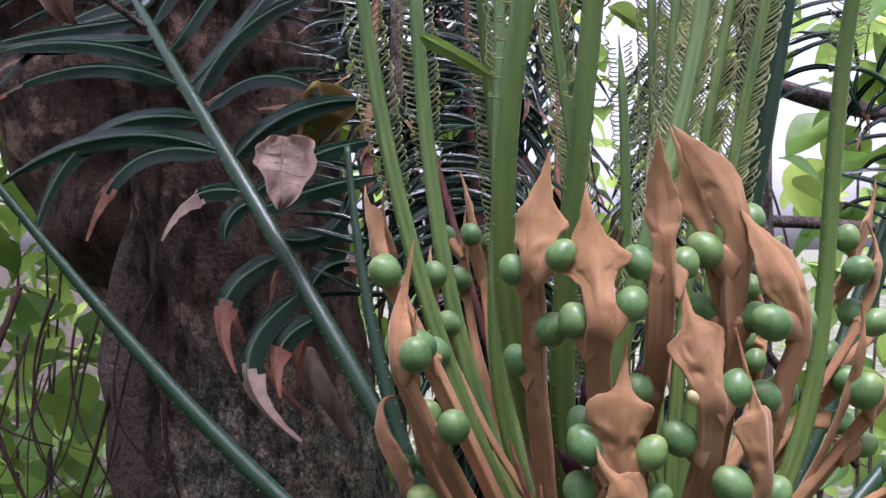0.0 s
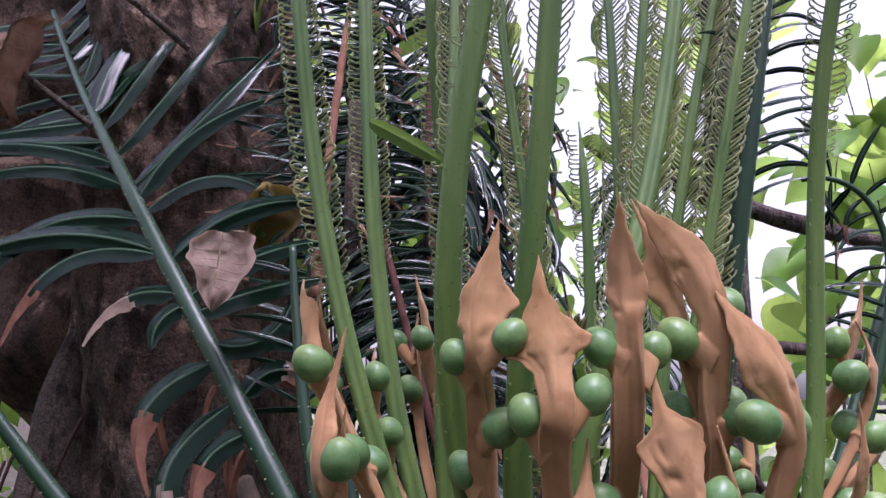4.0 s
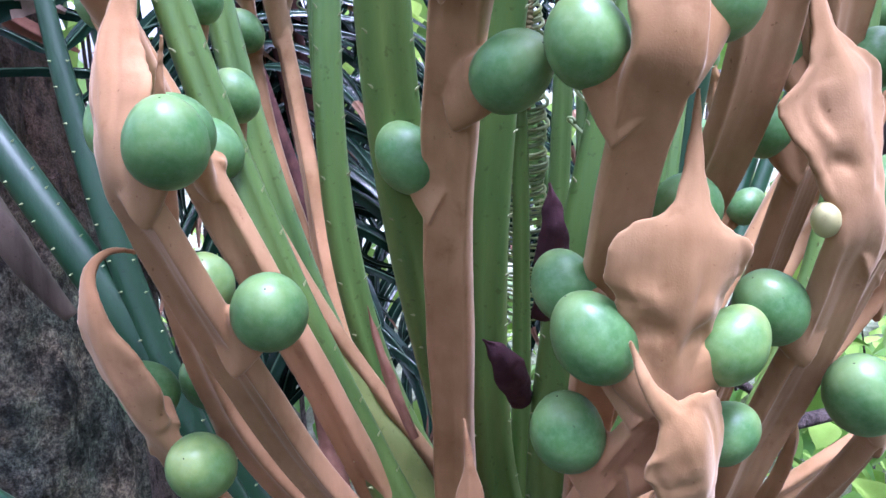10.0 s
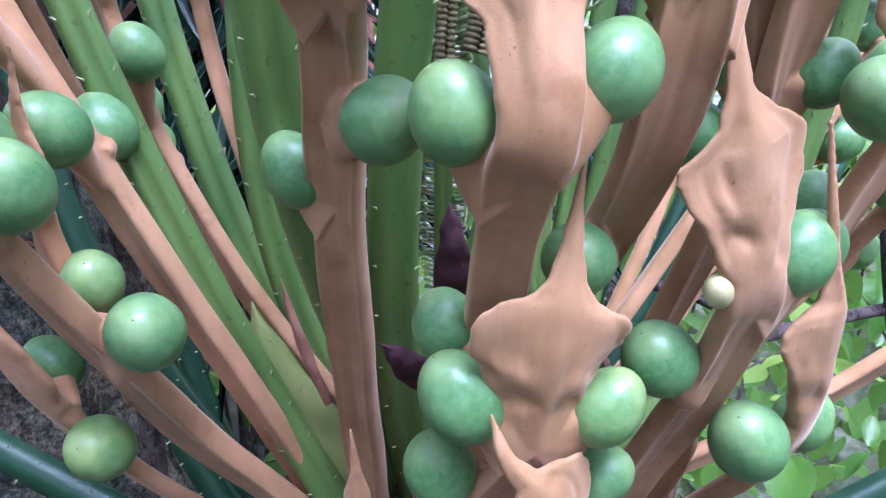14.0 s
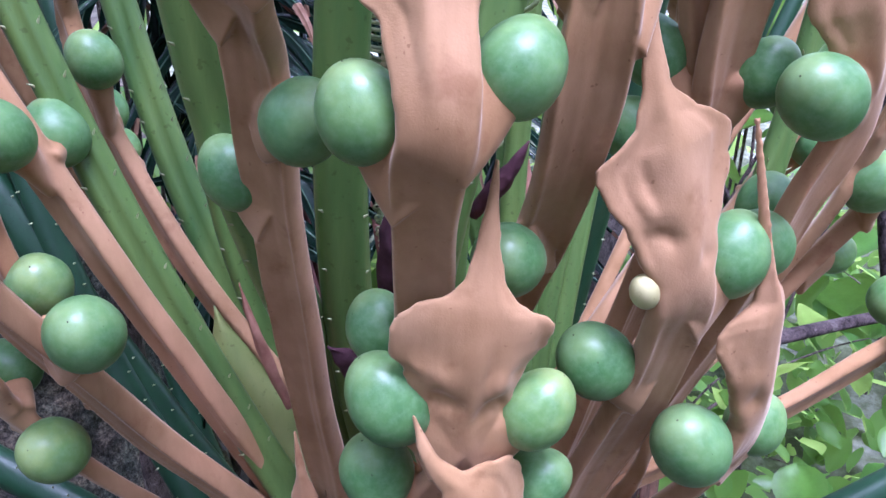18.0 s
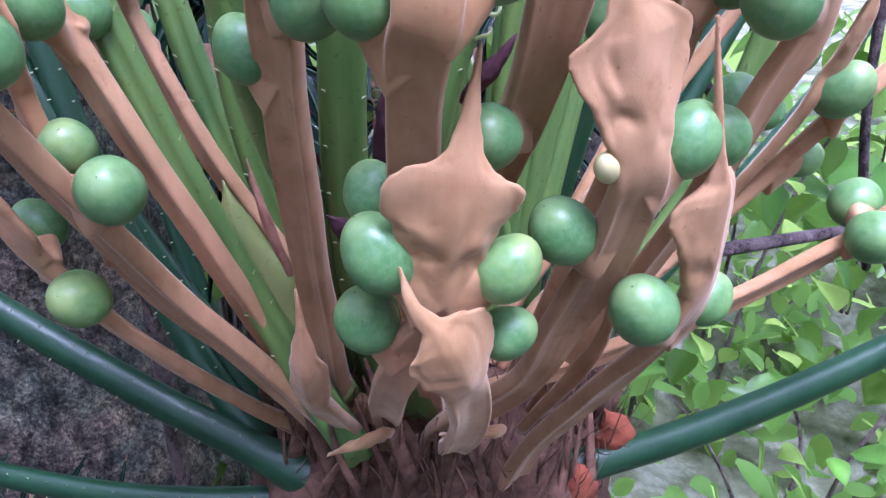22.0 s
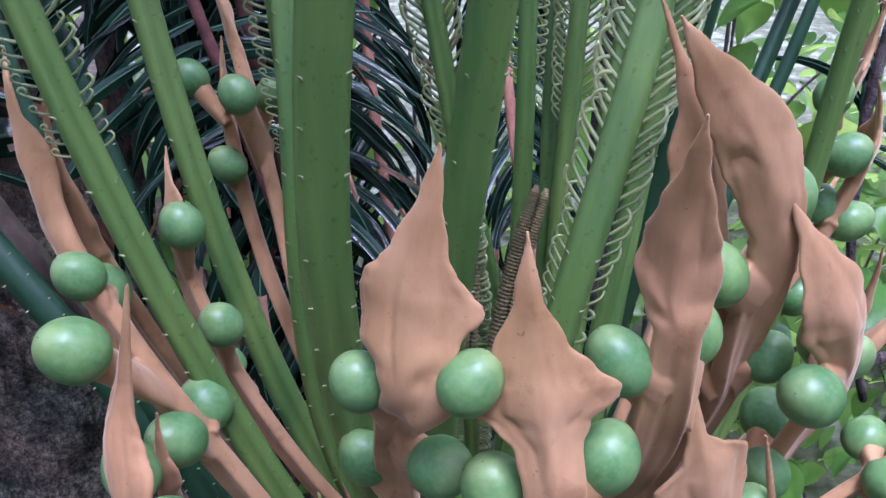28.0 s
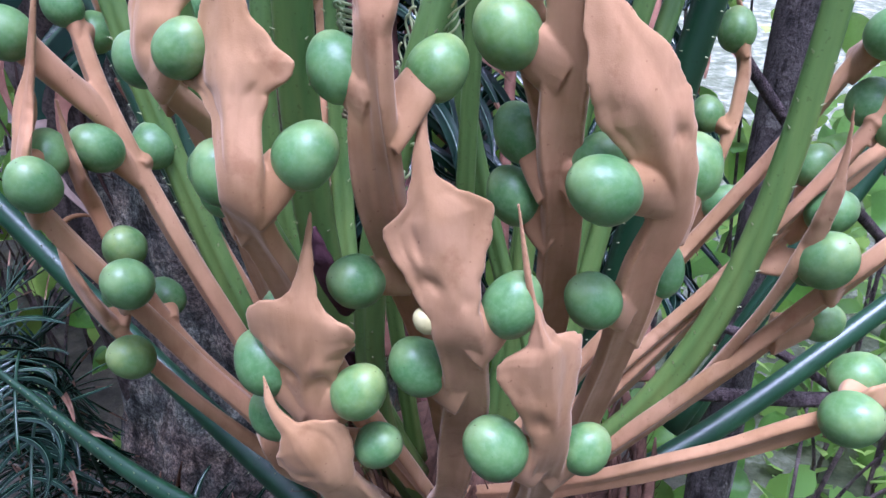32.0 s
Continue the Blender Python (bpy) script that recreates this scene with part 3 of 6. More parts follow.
def big_trunk():
    ob = thing("tree_trunk", (-0.34, 1.55, -1.3), "thick forked grey-brown tree trunk with pitted knotty bark", "tree trunk")
    bm = bmesh.new()
    spine = [Vector((-0.26, 1.58, -1.3)), Vector((-0.33, 1.54, -0.4)), Vector((-0.4, 1.52, 0.3)), Vector((-0.46, 1.56, 1.4))]
    pts, tans = samples(spine, 260)
    knots = [(0.35, 0.36, 0.035, 7), (0.15, 0.47, 0.05, 9), (-0.15, 0.30, 0.02, 8), (0.6, 0.22, 0.03, 9), (-0.4, 0.42, 0.03, 8), (0.0, 0.58, 0.04, 7), (-0.3, -0.02, 0.018, 8)]

    def section(i, a):
        z = pts[i].z
        r = 0.2 + 0.10 * max(0, (-0.05 - z)) ** 1.3
        q = Vector((math.cos(a) * 1.1, math.sin(a) * 1.1, z * 2.0))
        gnarl = 1 + 1.6 * piece(z, [(-9, 0), (0.1, 0), (0.4, 1), (9, 1)])
        r *= 1 + 0.14 * noise.noise(q * 1.3) + 0.05 * noise.noise(q * 4.5) + gnarl * (0.022 * noise.noise(q * 12) + 0.016 * noise.noise(q * 27) - 0.035 * abs(noise.noise(q * 8)))
        for kx, kz, tall, sharp in knots:
            d = math.hypot((math.cos(a) - kx) * 0.22, (z - kz)) * sharp * 2.2
            if math.sin(a) > 0 and d < 3:
                r += tall * math.exp(-d * d) - tall * 0.5 * math.exp(-d * d * 7)
        return r * math.cos(a), r * math.sin(a)
    sweep(bm, pts, tans, [Vector((0, -1, 0.0))] * 260, section, 180, ob.location)
    part("trunk", bm, BARK, ob)
    bm = bmesh.new()
    tube(bm, [(-0.42, 1.62, -0.1), (-0.70, 1.72, 0.03), (-0.93, 1.82, 0.4), (-0.94, 1.95, 1.5)], lambda u: 0.13 + 0.065 * min(1, u * 2.5), 64, 120, ob.location, 0.3)
    part("side_stem", bm, BARK, ob, "dark side stem of the old trunk")
    bm = bmesh.new()
    tube(bm, [(-0.54, 1.47, 0.06), (-0.60, 1.42, -0.16), (-0.49, 1.41, -0.48), (-0.42, 1.45, -1.3)], lambda u: 0.03 + 0.03 * min(1, u * 3), 40, 90, ob.location, 0.18)
    part("low_stem", bm, SMOOTH_BARK, ob, "smooth grey low stem leaning on the old trunk")
    for name, ctrl, r in (("upper_trunk", [(-0.459, 1.56, 1.37), (-0.5, 1.6, 2.0), (-0.48, 1.7, 2.6), (-0.6, 1.75, 3.4)], 0.2), ("upper_side_stem", [(-0.94, 1.95, 1.47), (-0.98, 2.0, 2.0), (-1.1, 2.1, 2.6), (-1.2, 2.1, 3.3)], 0.19)):
        bm = bmesh.new()
        tube(bm, ctrl, lambda u, r=r: r * (1 - 0.5 * u), 40, 60, ob.location, 0.25)
        part(name, bm, BARK, ob)
    rng = random.Random(5)
    for k in range(20):
        x = -0.62 + 0.14 * rng.random() * rng.choice((-1, 1))
        z = -0.02 - 0.2 * rng.random()
        y = 1.36 + 0.12 * rng.random()
        bm = bmesh.new()
        tube(bm, [(x, y, z), (x - 0.06 * rng.random(), y - 0.07, z - 0.18), (x + 0.12 * rng.uniform(-1, 1), y - 0.06, z - 0.2 - 0.1 * rng.random()), (x + 0.2 * rng.uniform(-1, 1), y - 0.04, z - 0.25 - 0.25 * rng.random())],
             lambda u, w=rng.choice((0.0018, 0.003, 0.006)): w * (1 - 0.75 * u), 6, 20, ob.location, 0.4, rng.uniform(0.4, 1.8))
        part("hanging_root", bm, ROOT, ob, "brown hanging root fibre")


def stem(name, ctrl, radius, mat, label, category, sides=16, n=50, wobble=0.2):
    ob = thing(name, ctrl[-1], label, category)
    bm = bmesh.new()
    tube(bm, ctrl, radius, sides, n, ob.location, wobble)
    part("stem", bm, mat, ob)
    return ob


# ---- young leaves of the crown ----
def strip_mesh(name, length, width, bend, curl, n=14, thick=0.0009):
    """A young leaflet: runs out along x, rises along y by bend degrees and curls up at its end."""
    bm = bmesh.new()
    x = y = 0.0
    ang = radians(bend)
    rows = []
    for i in range(n):
        u = i / (n - 1)
        w = width * (0.9 if u < 0.5 else 0.9 - 0.6 * (u - 0.5) * 2) * (1 if i else 0.8)
        d = Vector((math.cos(ang), math.sin(ang), 0))
        q = Vector((-d.y, d.x, 0))
        c = Vector((x, y, 0.004 * math.sin(u * 3)))
        zz = Vector((0, 0, 1))
        rows.append([bm.verts.new(c + q * thick), bm.verts.new(c + zz * w / 2), bm.verts.new(c - q * thick), bm.verts.new(c - zz * w / 2)])
        step = length / (n - 1)
        ang += radians(curl) * (0.15 if u < 0.55 else 2.2) / (n - 1)
        x += math.cos(ang) * step
        y += math.sin(ang) * step
    for r, s in zip(rows, rows[1:]):
        for k in range(4):
            bm.faces.new((r[k], r[(k + 1) % 4], s[(k + 1) % 4], s[k]))
    bm.faces.new(rows[0][::-1])
    bm.faces.new(rows[-1])
    bm.normal_update()
    me = bpy.data.meshes.new(name)
    bm.to_mesh(me)
    bm.free()
    return me


HOOKS = [strip_mesh("leaflet", 0.024, 0.0032, 15, c) for c in (190, 240, 290)]
COMBS = [strip_mesh("leaflet", 0.027, 0.0026, 42, c, thick=0.0011) for c in (60, 95, 140)]
SPRIGS = [strip_mesh("leaflet", 0.014, 0.0026, 5, c) for c in (200, 260, 320)]


def path_of(ctrl, rise, n, lean=(0, 0, 1)):
    """Points from the base up the curve and on for rise metres, bending towards lean."""
    pts, _ = samples(list(ctrl)[::-1], n)
    d = (pts[-1] - pts[-2]).normalized()
    step = (pts[-1] - pts[-2]).length
    for i in range(int(rise / step)):
        d = (d * 0.97 + Vector(lean).normalized() * 0.03).normalized()
        pts.append(pts[-1] + d * step)
    tans = [(pts[min(i + 1, len(pts) - 1)] - pts[max(i - 1, 0)]).normalized() for i in range(len(pts))]
    run = [0.0]
    for a, b in zip(pts, pts[1:]):
        run.append(run[-1] + (b - a).length)
    return pts, tans, run


def young_leaf(ctrl, rise, label, w0=0.021, w1=0.011, start=0.36, gap=0.009, kind=None, top=None, turn=0.0, spines=True, seed=0, lean=(0, 0, 1), sprigs=0.0):
    """An upright new leaf: green stalk with two rows of pale prickles, and still-curled leaflets higher up."""
    base = Vector(ctrl[-1])
    ob = thing("cycad_leaf", base, label, "leaf", "young leaves of the crown")
    rng = random.Random(seed)
    pts, tans, run = path_of(ctrl, rise, 46, lean)
    n = len(pts)
    total = run[-1]
    front = Vector((math.sin(radians(turn)), -math.cos(radians(turn)), 0.1))

    def section(i, a):
        w = piece(run[i] / total, [(0, w0 * 1.25), (0.12, w0), (0.55, (w0 + w1) / 2), (1, w1)]) / 2
        if top and run[i] > top * total:
            w *= max(0.25, 1 - (run[i] / total - top) / (1.001 - top))
        c, d = math.cos(a), math.sin(a)
        flatten = 0.82 if d > 0 else 0.7
        groove = 0.26 * math.exp(-(c * 3.2) ** 2) if d > 0 else 0
        return w * c, w * (flatten - groove) * d
    bm = bmesh.new()
    sweep(bm, pts, tans, [front] * n, section, 24, base)
    part("petiole", bm, PETIOLE, ob)

    def place(s):
        i = min(range(n), key=lambda j: abs(run[j] - s))
        i = min(i, n - 2)
        q = (s - run[i]) / max(run[i + 1] - run[i], 1e-6)
        p = pts[i].lerp(pts[i + 1], q)
        t = tans[i]
        side = t.cross(front).normalized()
        w = piece(s / total, [(0, w0 * 1.25), (0.12, w0), (0.55, (w0 + w1) / 2), (1, w1)]) / 2
        return p, t, side, side.cross(t).normalized(), w
    if spines:
        bm = bmesh.new()
        s = 0.06
        while s < min(start + 0.03, total):
            for sgn in (-1, 1):
                p, t, side, f, w = place(s + rng.uniform(-0.004, 0.004))
                o = p + side * sgn * w * 0.72 + f * w * 0.5
                d = (side * sgn * 0.7 + f * 0.5 + t * 0.7).normalized()
                bmesh.ops.create_cone(bm, segments=6, radius1=0.0009, radius2=0.0002, depth=0.0046,
                                      matrix=Matrix.Translation(o - base + d * 0.001) @ d.to_track_quat("Z", "Y").to_matrix().to_4x4())
            s += rng.uniform(0.018, 0.036)
        tagged(part("prickle_row", bm, PRICKLE, ob, "pale pointed prickles in two rows"), kind="stuff")
    shapes = kind if kind else COMBS
    s = start
    while s < total - 0.01:
        for sgn in (-1, 1):
            p, t, side, f, w = place(s + rng.uniform(-0.001, 0.001))
            x = (side * sgn + f * 0.25).normalized()
            z = x.cross(t).normalized()
            y = z.cross(x)
            m = Matrix((x, y, z)).transposed().to_4x4()
            grow = min(1.0, 0.55 + (s - start) * 5) * rng.uniform(0.88, 1.1)
            lf = part_of("leaflet", shapes[rng.randrange(3)], LEAFLET, ob)
            lf.matrix_local = Matrix.Translation(p - base + side * sgn * w * 0.85) @ m @ pose(0, 0, 0, rng.uniform(-6, 6), rng.uniform(-5, 5), rng.uniform(-4, 4)) @ Matrix.Scale(grow, 4)
        s += gap * 0.78
    s = start - sprigs
    while sprigs and s < start:
        for sgn in (-1, 1):
            p, t, side, f, w = place(s)
            x = (side * sgn + f * 0.35).normalized()
            z = x.cross(t).normalized()
            m = Matrix((x, z.cross(x), z)).transposed().to_4x4()
            lf = part_of("leaflet", SPRIGS[rng.randrange(3)], LEAFLET, ob)
            lf.matrix_local = Matrix.Translation(p - base + side * sgn * w * 0.9) @ m @ pose(0, 0, 0, rng.uniform(-40, 40), 0, rng.uniform(-30, 30))
        s += gap * 1.8
    return ob


# ---- mature fronds ----
def blade_mesh(name, length, width, droop, fold=0.25, n=16, twist=0.0, bow=0.0):
    """A flat leaflet along x with a raised midrib; bends down (-z) by droop and aside (y) by bow over its length."""
    bm = bmesh.new()
    uv = bm.loops.layers.uv.new("UVMap")
    rows, p, a, b = [], Vector(), 0.0, 0.0
    for i in range(n):
        u = i / (n - 1)
        w = width * min(1, 0.45 + 5 * u) * (1 - max(0, u - 0.55) ** 1.6 * 2.9) * 0.5
        w = max(w, width * 0.03)
        d = Vector((math.cos(a) * math.cos(b), math.sin(b), -math.sin(a)))
        side = Vector((-math.sin(b), math.cos(b), 0))
        nrm = d.cross(side).normalized()
        tw = radians(twist) * u
        s2 = side * math.cos(tw) + nrm * math.sin(tw)
        n2 = d.cross(s2).normalized()
        rows.append([(bm.verts.new(p + s2 * w * v + n2 * (-abs(v) * w * fold + (0.0012 if abs(v) < 0.01 else 0))), u, v) for v in (-1, -0.55, -0.12, 0, 0.12, 0.55, 1)])
        a += radians(droop) / (n - 1) * (0.5 + u)
        b += radians(bow) / (n - 1)
        p = p + d * (length / (n - 1))
    top = []
    for r, s in zip(rows, rows[1:]):
        for k in range(6):
            quad = (r[k], r[k + 1], s[k + 1], s[k])
            f = bm.faces.new([q[0] for q in quad])
            for loop, q in zip(f.loops, quad):
                loop[uv].uv = (q[1], q[2] * 0.5 + 0.5)
            top.append(f)
    bmesh.ops.solidify(bm, geom=top, thickness=0.0006)
    bm.normal_update()
    me = bpy.data.meshes.new(name)
    bm.to_mesh(me)
    bm.free()
    return me


BLADES = [[blade_mesh("leaflet", 0.2, 0.0165, d, 0.25, 16, tw * s, bw * s) for d, tw, bw in ((12, 20, 38), (20, -15, 60), (8, 35, 25), (25, 10, 85))] for s in (-1, 1)]


STIFF = [[blade_mesh("leaflet", 0.21, 0.0215, d, 0.55, 16, tw * s, bw * s) for d, tw, bw in ((8, 18, 22), (12, -15, 34), (5, 28, 14), (15, 10, 46))] for s in (-1, 1)]


def arched_mesh(length, width, sag, dry, seed=0):
    """One leaflet on its chord along x, bowed by sag along y and lifted along z; from share dry on it is withered and curled."""
    bm = bmesh.new()
    uv = bm.loops.layers.uv.new("UVMap")
    n, rows = 22, []
    ctrl = [(0, 0, 0), (length * 0.3, sag * 1.7, length * 0.07), (length * 0.65, sag * 1.7, length * 0.09), (length, 0, 0)]
    pts, tans = samples(ctrl, n)
    for i, (p, t) in enumerate(zip(pts, tans)):
        u = i / (n - 1)
        w = width * 0.5 * min(1, 0.4 + 6 * u) * (1 - max(0, u - 0.5) ** 1.5 * 2.3)
        if u > dry:
            w *= 1 - 0.45 * min(1, (u - dry) * 5) * (0.6 + 0.4 * noise.noise(Vector((u * 14, seed, 0))))
        w = max(w, width * 0.05)
        turn = radians(12 * math.sin(seed * 1.7) + (55 * (u - dry) if u > dry else 0))
        side = Vector((-t.y, t.x, 0)).normalized()
        up = t.cross(side).normalized()
        s2 = side * math.cos(turn) + up * math.sin(turn)
        n2 = t.cross(s2).normalized()
        fold = 0.42 if u <= dry else 0.75
        rows.append([(bm.verts.new(p + s2 * w * v + n2 * (-abs(v) * w * fold + (0.0008 if abs(v) < 0.01 else 0) + (0.0015 * noise.noise(Vector((u * 20, v * 2, seed))) if u > dry else 0))), u, v) for v in (-1, -0.55, -0.12, 0, 0.12, 0.55, 1)])
    top = []
    for r, q in zip(rows, rows[1:]):
        for k in range(6):
            quad = (r[k], r[k + 1], q[k + 1], q[k])
            f = bm.faces.new([x[0] for x in quad])
            f.material_index = 1 if (quad[2][1] + 0.04 * math.sin(k * 2.3 + seed)) > dry else 0
            for loop, x in zip(f.loops, quad):
                loop[uv].uv = (x[1], x[2] * 0.5 + 0.5)
            top.append(f)
    bmesh.ops.solidify(bm, geom=top, thickness=0.0006)
    bm.normal_update()
    me = bpy.data.meshes.new("leaflet")
    bm.to_mesh(me)
    bm.free()
    me.materials.append(GREEN_LEAFLET)
    me.materials.append(PALE_DRY if seed % 3 == 0 else DRY)
    return me


def frond(ctrl, label, width, first=1.0, gap=0.02, size=1.0, front=(0, -1, 0.2), rows=None, seed=0, prickles=True, mat=None, leaf_mat=None, angle=55, group="old fronds of the crown", broken=0.0, broad=1.0, blades=None, right=None, hang=None, rise=0.0, lean=(0, 0, 1), placed=()):
    """A spreading old leaf, base last in ctrl: thick stalk with prickles, then two rows of stiff leaflets from share `first` on."""
    base = Vector(ctrl[-1])
    ob = thing("cycad_frond", base, label, "frond", group)
    rng = random.Random(seed + 40)
    pts, tans, run = path_of(ctrl, rise, 60, lean)
    n, total, front = len(pts), run[-1], Vector(front)

    def width_at(s):
        return piece(s / total, [(0, width * 1.7), (0.08, width * 1.15), (0.4, width), (1, width * 0.45)]) / 2
    bm = bmesh.new()
    sweep(bm, pts, tans, [front] * n, lambda i, a: (width_at(run[i]) * math.cos(a), width_at(run[i]) * 0.85 * math.sin(a)), 16, base)
    part("rachis", bm, mat or FROND_STALK, ob)

    def place(s):
        i = min(max(1, sum(r < s for r in run)), n - 1) - 1
        p = pts[i].lerp(pts[i + 1], (s - run[i]) / max(run[i + 1] - run[i], 1e-6))
        side = tans[i].cross(front).normalized()
        return p, tans[i], side, side.cross(tans[i]).normalized()
    if prickles:
        bm = bmesh.new()
        s = 0.07
        while s < total * min(first, 0.95):
            for sgn in (-1, 1):
                p, t, side, f = place(s + rng.uniform(-0.005, 0.005))
                d = (side * sgn * 0.7 + f * 0.6).normalized()
                o = p - base + d * width_at(s) * 0.9
                bmesh.ops.create_cone(bm, segments=6, radius1=0.0013, radius2=0.0002, depth=0.005, matrix=Matrix.Translation(o) @ d.to_track_quat("Z", "Y").to_matrix().to_4x4())
            s += rng.uniform(0.016, 0.024)
        if len(bm.verts):
            tagged(part("prickle_row", bm, PRICKLE, ob, "pale thorny prickles"), kind="stuff")
        else:
            bm.free()
    s = total * first
    while s < total:
        for sgn in (-1, 1):
            if rng.random() < broken or s > total * 0.985:
                continue
            p, t, side, f = place(s + rng.uniform(-0.004, 0.004))
            k = radians((right if right and sgn > 0 else angle) + rng.uniform(-9, 9))
            x = (side * sgn * math.sin(k) + t * math.cos(k) + f * rng.uniform(-0.05, 0.2)).normalized()
            y = (f * 0.95 + Vector((0, 0, 0.3))).cross(x).normalized()
            z = x.cross(y).normalized()
            m = Matrix((x, y, z)).transposed().to_4x4()
            lf = part_of("leaflet", (blades or BLADES)[y.z < 0][rng.randrange(4)], leaf_mat or DARK_LEAFLET, ob)
            lf.matrix_local = Matrix.Translation(p - base + side * sgn * width_at(s) * 0.7) @ m @ pose(0, 0, 0, rng.uniform(-22, 22), 0, 0) @ Matrix.Scale(size * rng.uniform(0.8, 1.15), 4) @ Matrix.Diagonal((1, broad, 1, 1))
        s += gap * rng.uniform(0.8, 1.25)
    for k, (share, angle_by, length, sag, dry) in enumerate(placed):
        p, t, side, f = place(total * share)
        x = (t * math.cos(radians(angle_by)) + side * math.sin(radians(angle_by))).normalized()
        m = Matrix((x, f.cross(x), f)).transposed().to_4x4()
        lf = part_of("leaflet", arched_mesh(length, 0.0235 * broad * min(1, 0.55 + length * 2.5), sag, dry, k + seed), None, ob)
        lf.matrix_local = Matrix.Translation(p - base + side * (width_at(total * share) * (0.7 if angle_by > 0 else -0.7)) + f * 0.004) @ m
    if hang:
        s = total * hang[0]
        while s < total * hang[1]:
            p, t, side, f = place(s)
            x = (Vector((0, 0, -1)) + side * rng.uniform(-0.7, 0.35) + f * rng.uniform(0.1, 0.5)).normalized()
            y = (f + side * rng.uniform(-0.6, 0.6)).cross(x).normalized()
            m = Matrix((x, y, x.cross(y))).transposed().to_4x4()
            lf = part_of("leaflet", (blades or BLADES)[rng.randrange(2)][rng.randrange(4)], (leaf_mat or DRY) if leaf_mat in (DRY, MAROON) or rng.random() < 0.45 else DARK_LEAFLET, ob)
            lf.matrix_local = Matrix.Translation(p - base - f * 0.004) @ m @ Matrix.Scale(size * rng.uniform(0.35, 0.7), 4)
            s += hang[2] * rng.uniform(0.7, 1.3)
    return ob


# ---- background plants ----
def broad_mesh(k):
    bm = bmesh.new()
    n, half = 9, (0.36, 0.3, 0.42)[k]
    rows = []
    for i in range(n):
        u = i / (n - 1)
        w = half * math.sin(math.pi * u ** 0.8) ** 0.85 + 0.004
        sag = -0.22 * u * u * (1 + 0.4 * k)
        rows.append([bm.verts.new((u, w * v, sag + 0.16 * w * abs(v) ** 1.5 * 2 + 0.02 * math.sin(u * 11 + v * 3 + k))) for v in (-1, -0.5, 0, 0.5, 1)])
    faces = []
    for r, s in zip(rows, rows[1:]):
        for j in range(4):
            faces.append(bm.faces.new((r[j], r[j + 1], s[j + 1], s[j])))
    bmesh.ops.solidify(bm, geom=faces, thickness=0.004)
    bm.normal_update()
    me = bpy.data.meshes.new("leaf")
    bm.to_mesh(me)
    bm.free()
    return me


BROADS = [broad_mesh(k) for k in range(3)]


def shrub(at, spread, leaves, size, mat, label, seed, stems=2, name="shrub"):
    """Thin branching stems from the ground with single broad leaves, one object each."""
    rng = random.Random(seed)
    foot = Vector((at[0], at[1], -1.27))
    ob = thing(name, foot, label, "shrub")
    mid = Vector(at)
    ends = []
    for k in range(stems):
        tip = mid + Vector((rng.gauss(0, spread[0] * 0.5), rng.gauss(0, spread[1] * 0.5), rng.gauss(0.1, spread[2] * 0.5)))
        bm = bmesh.new()
        ctrl = [foot + Vector((rng.uniform(-0.1, 0.1), rng.uniform(-0.1, 0.1), 0)), foot.lerp(mid, 0.6), mid.lerp(tip, 0.5), tip]
        tube(bm, ctrl, lambda u: 0.0055 * (1 - 0.75 * u), 8, 24, foot, 0.3)
        part("branch", bm, TWIG, ob)
        ends.append(ctrl)
    for k in range(leaves):
        p = mid + Vector((rng.uniform(-1, 1) * spread[0], rng.uniform(-1, 1) * spread[1], rng.uniform(-1, 1) * spread[2]))
        lf = part_of("leaf", BROADS[rng.randrange(3)], mat, ob)
        lf.matrix_local = Matrix.Translation(p - foot) @ pose(0, 0, 0, rng.uniform(-35, 35), rng.uniform(-10, 60), rng.uniform(0, 360)) @ Matrix.Scale(size * rng.uniform(0.6, 1.25), 4)
    return ob


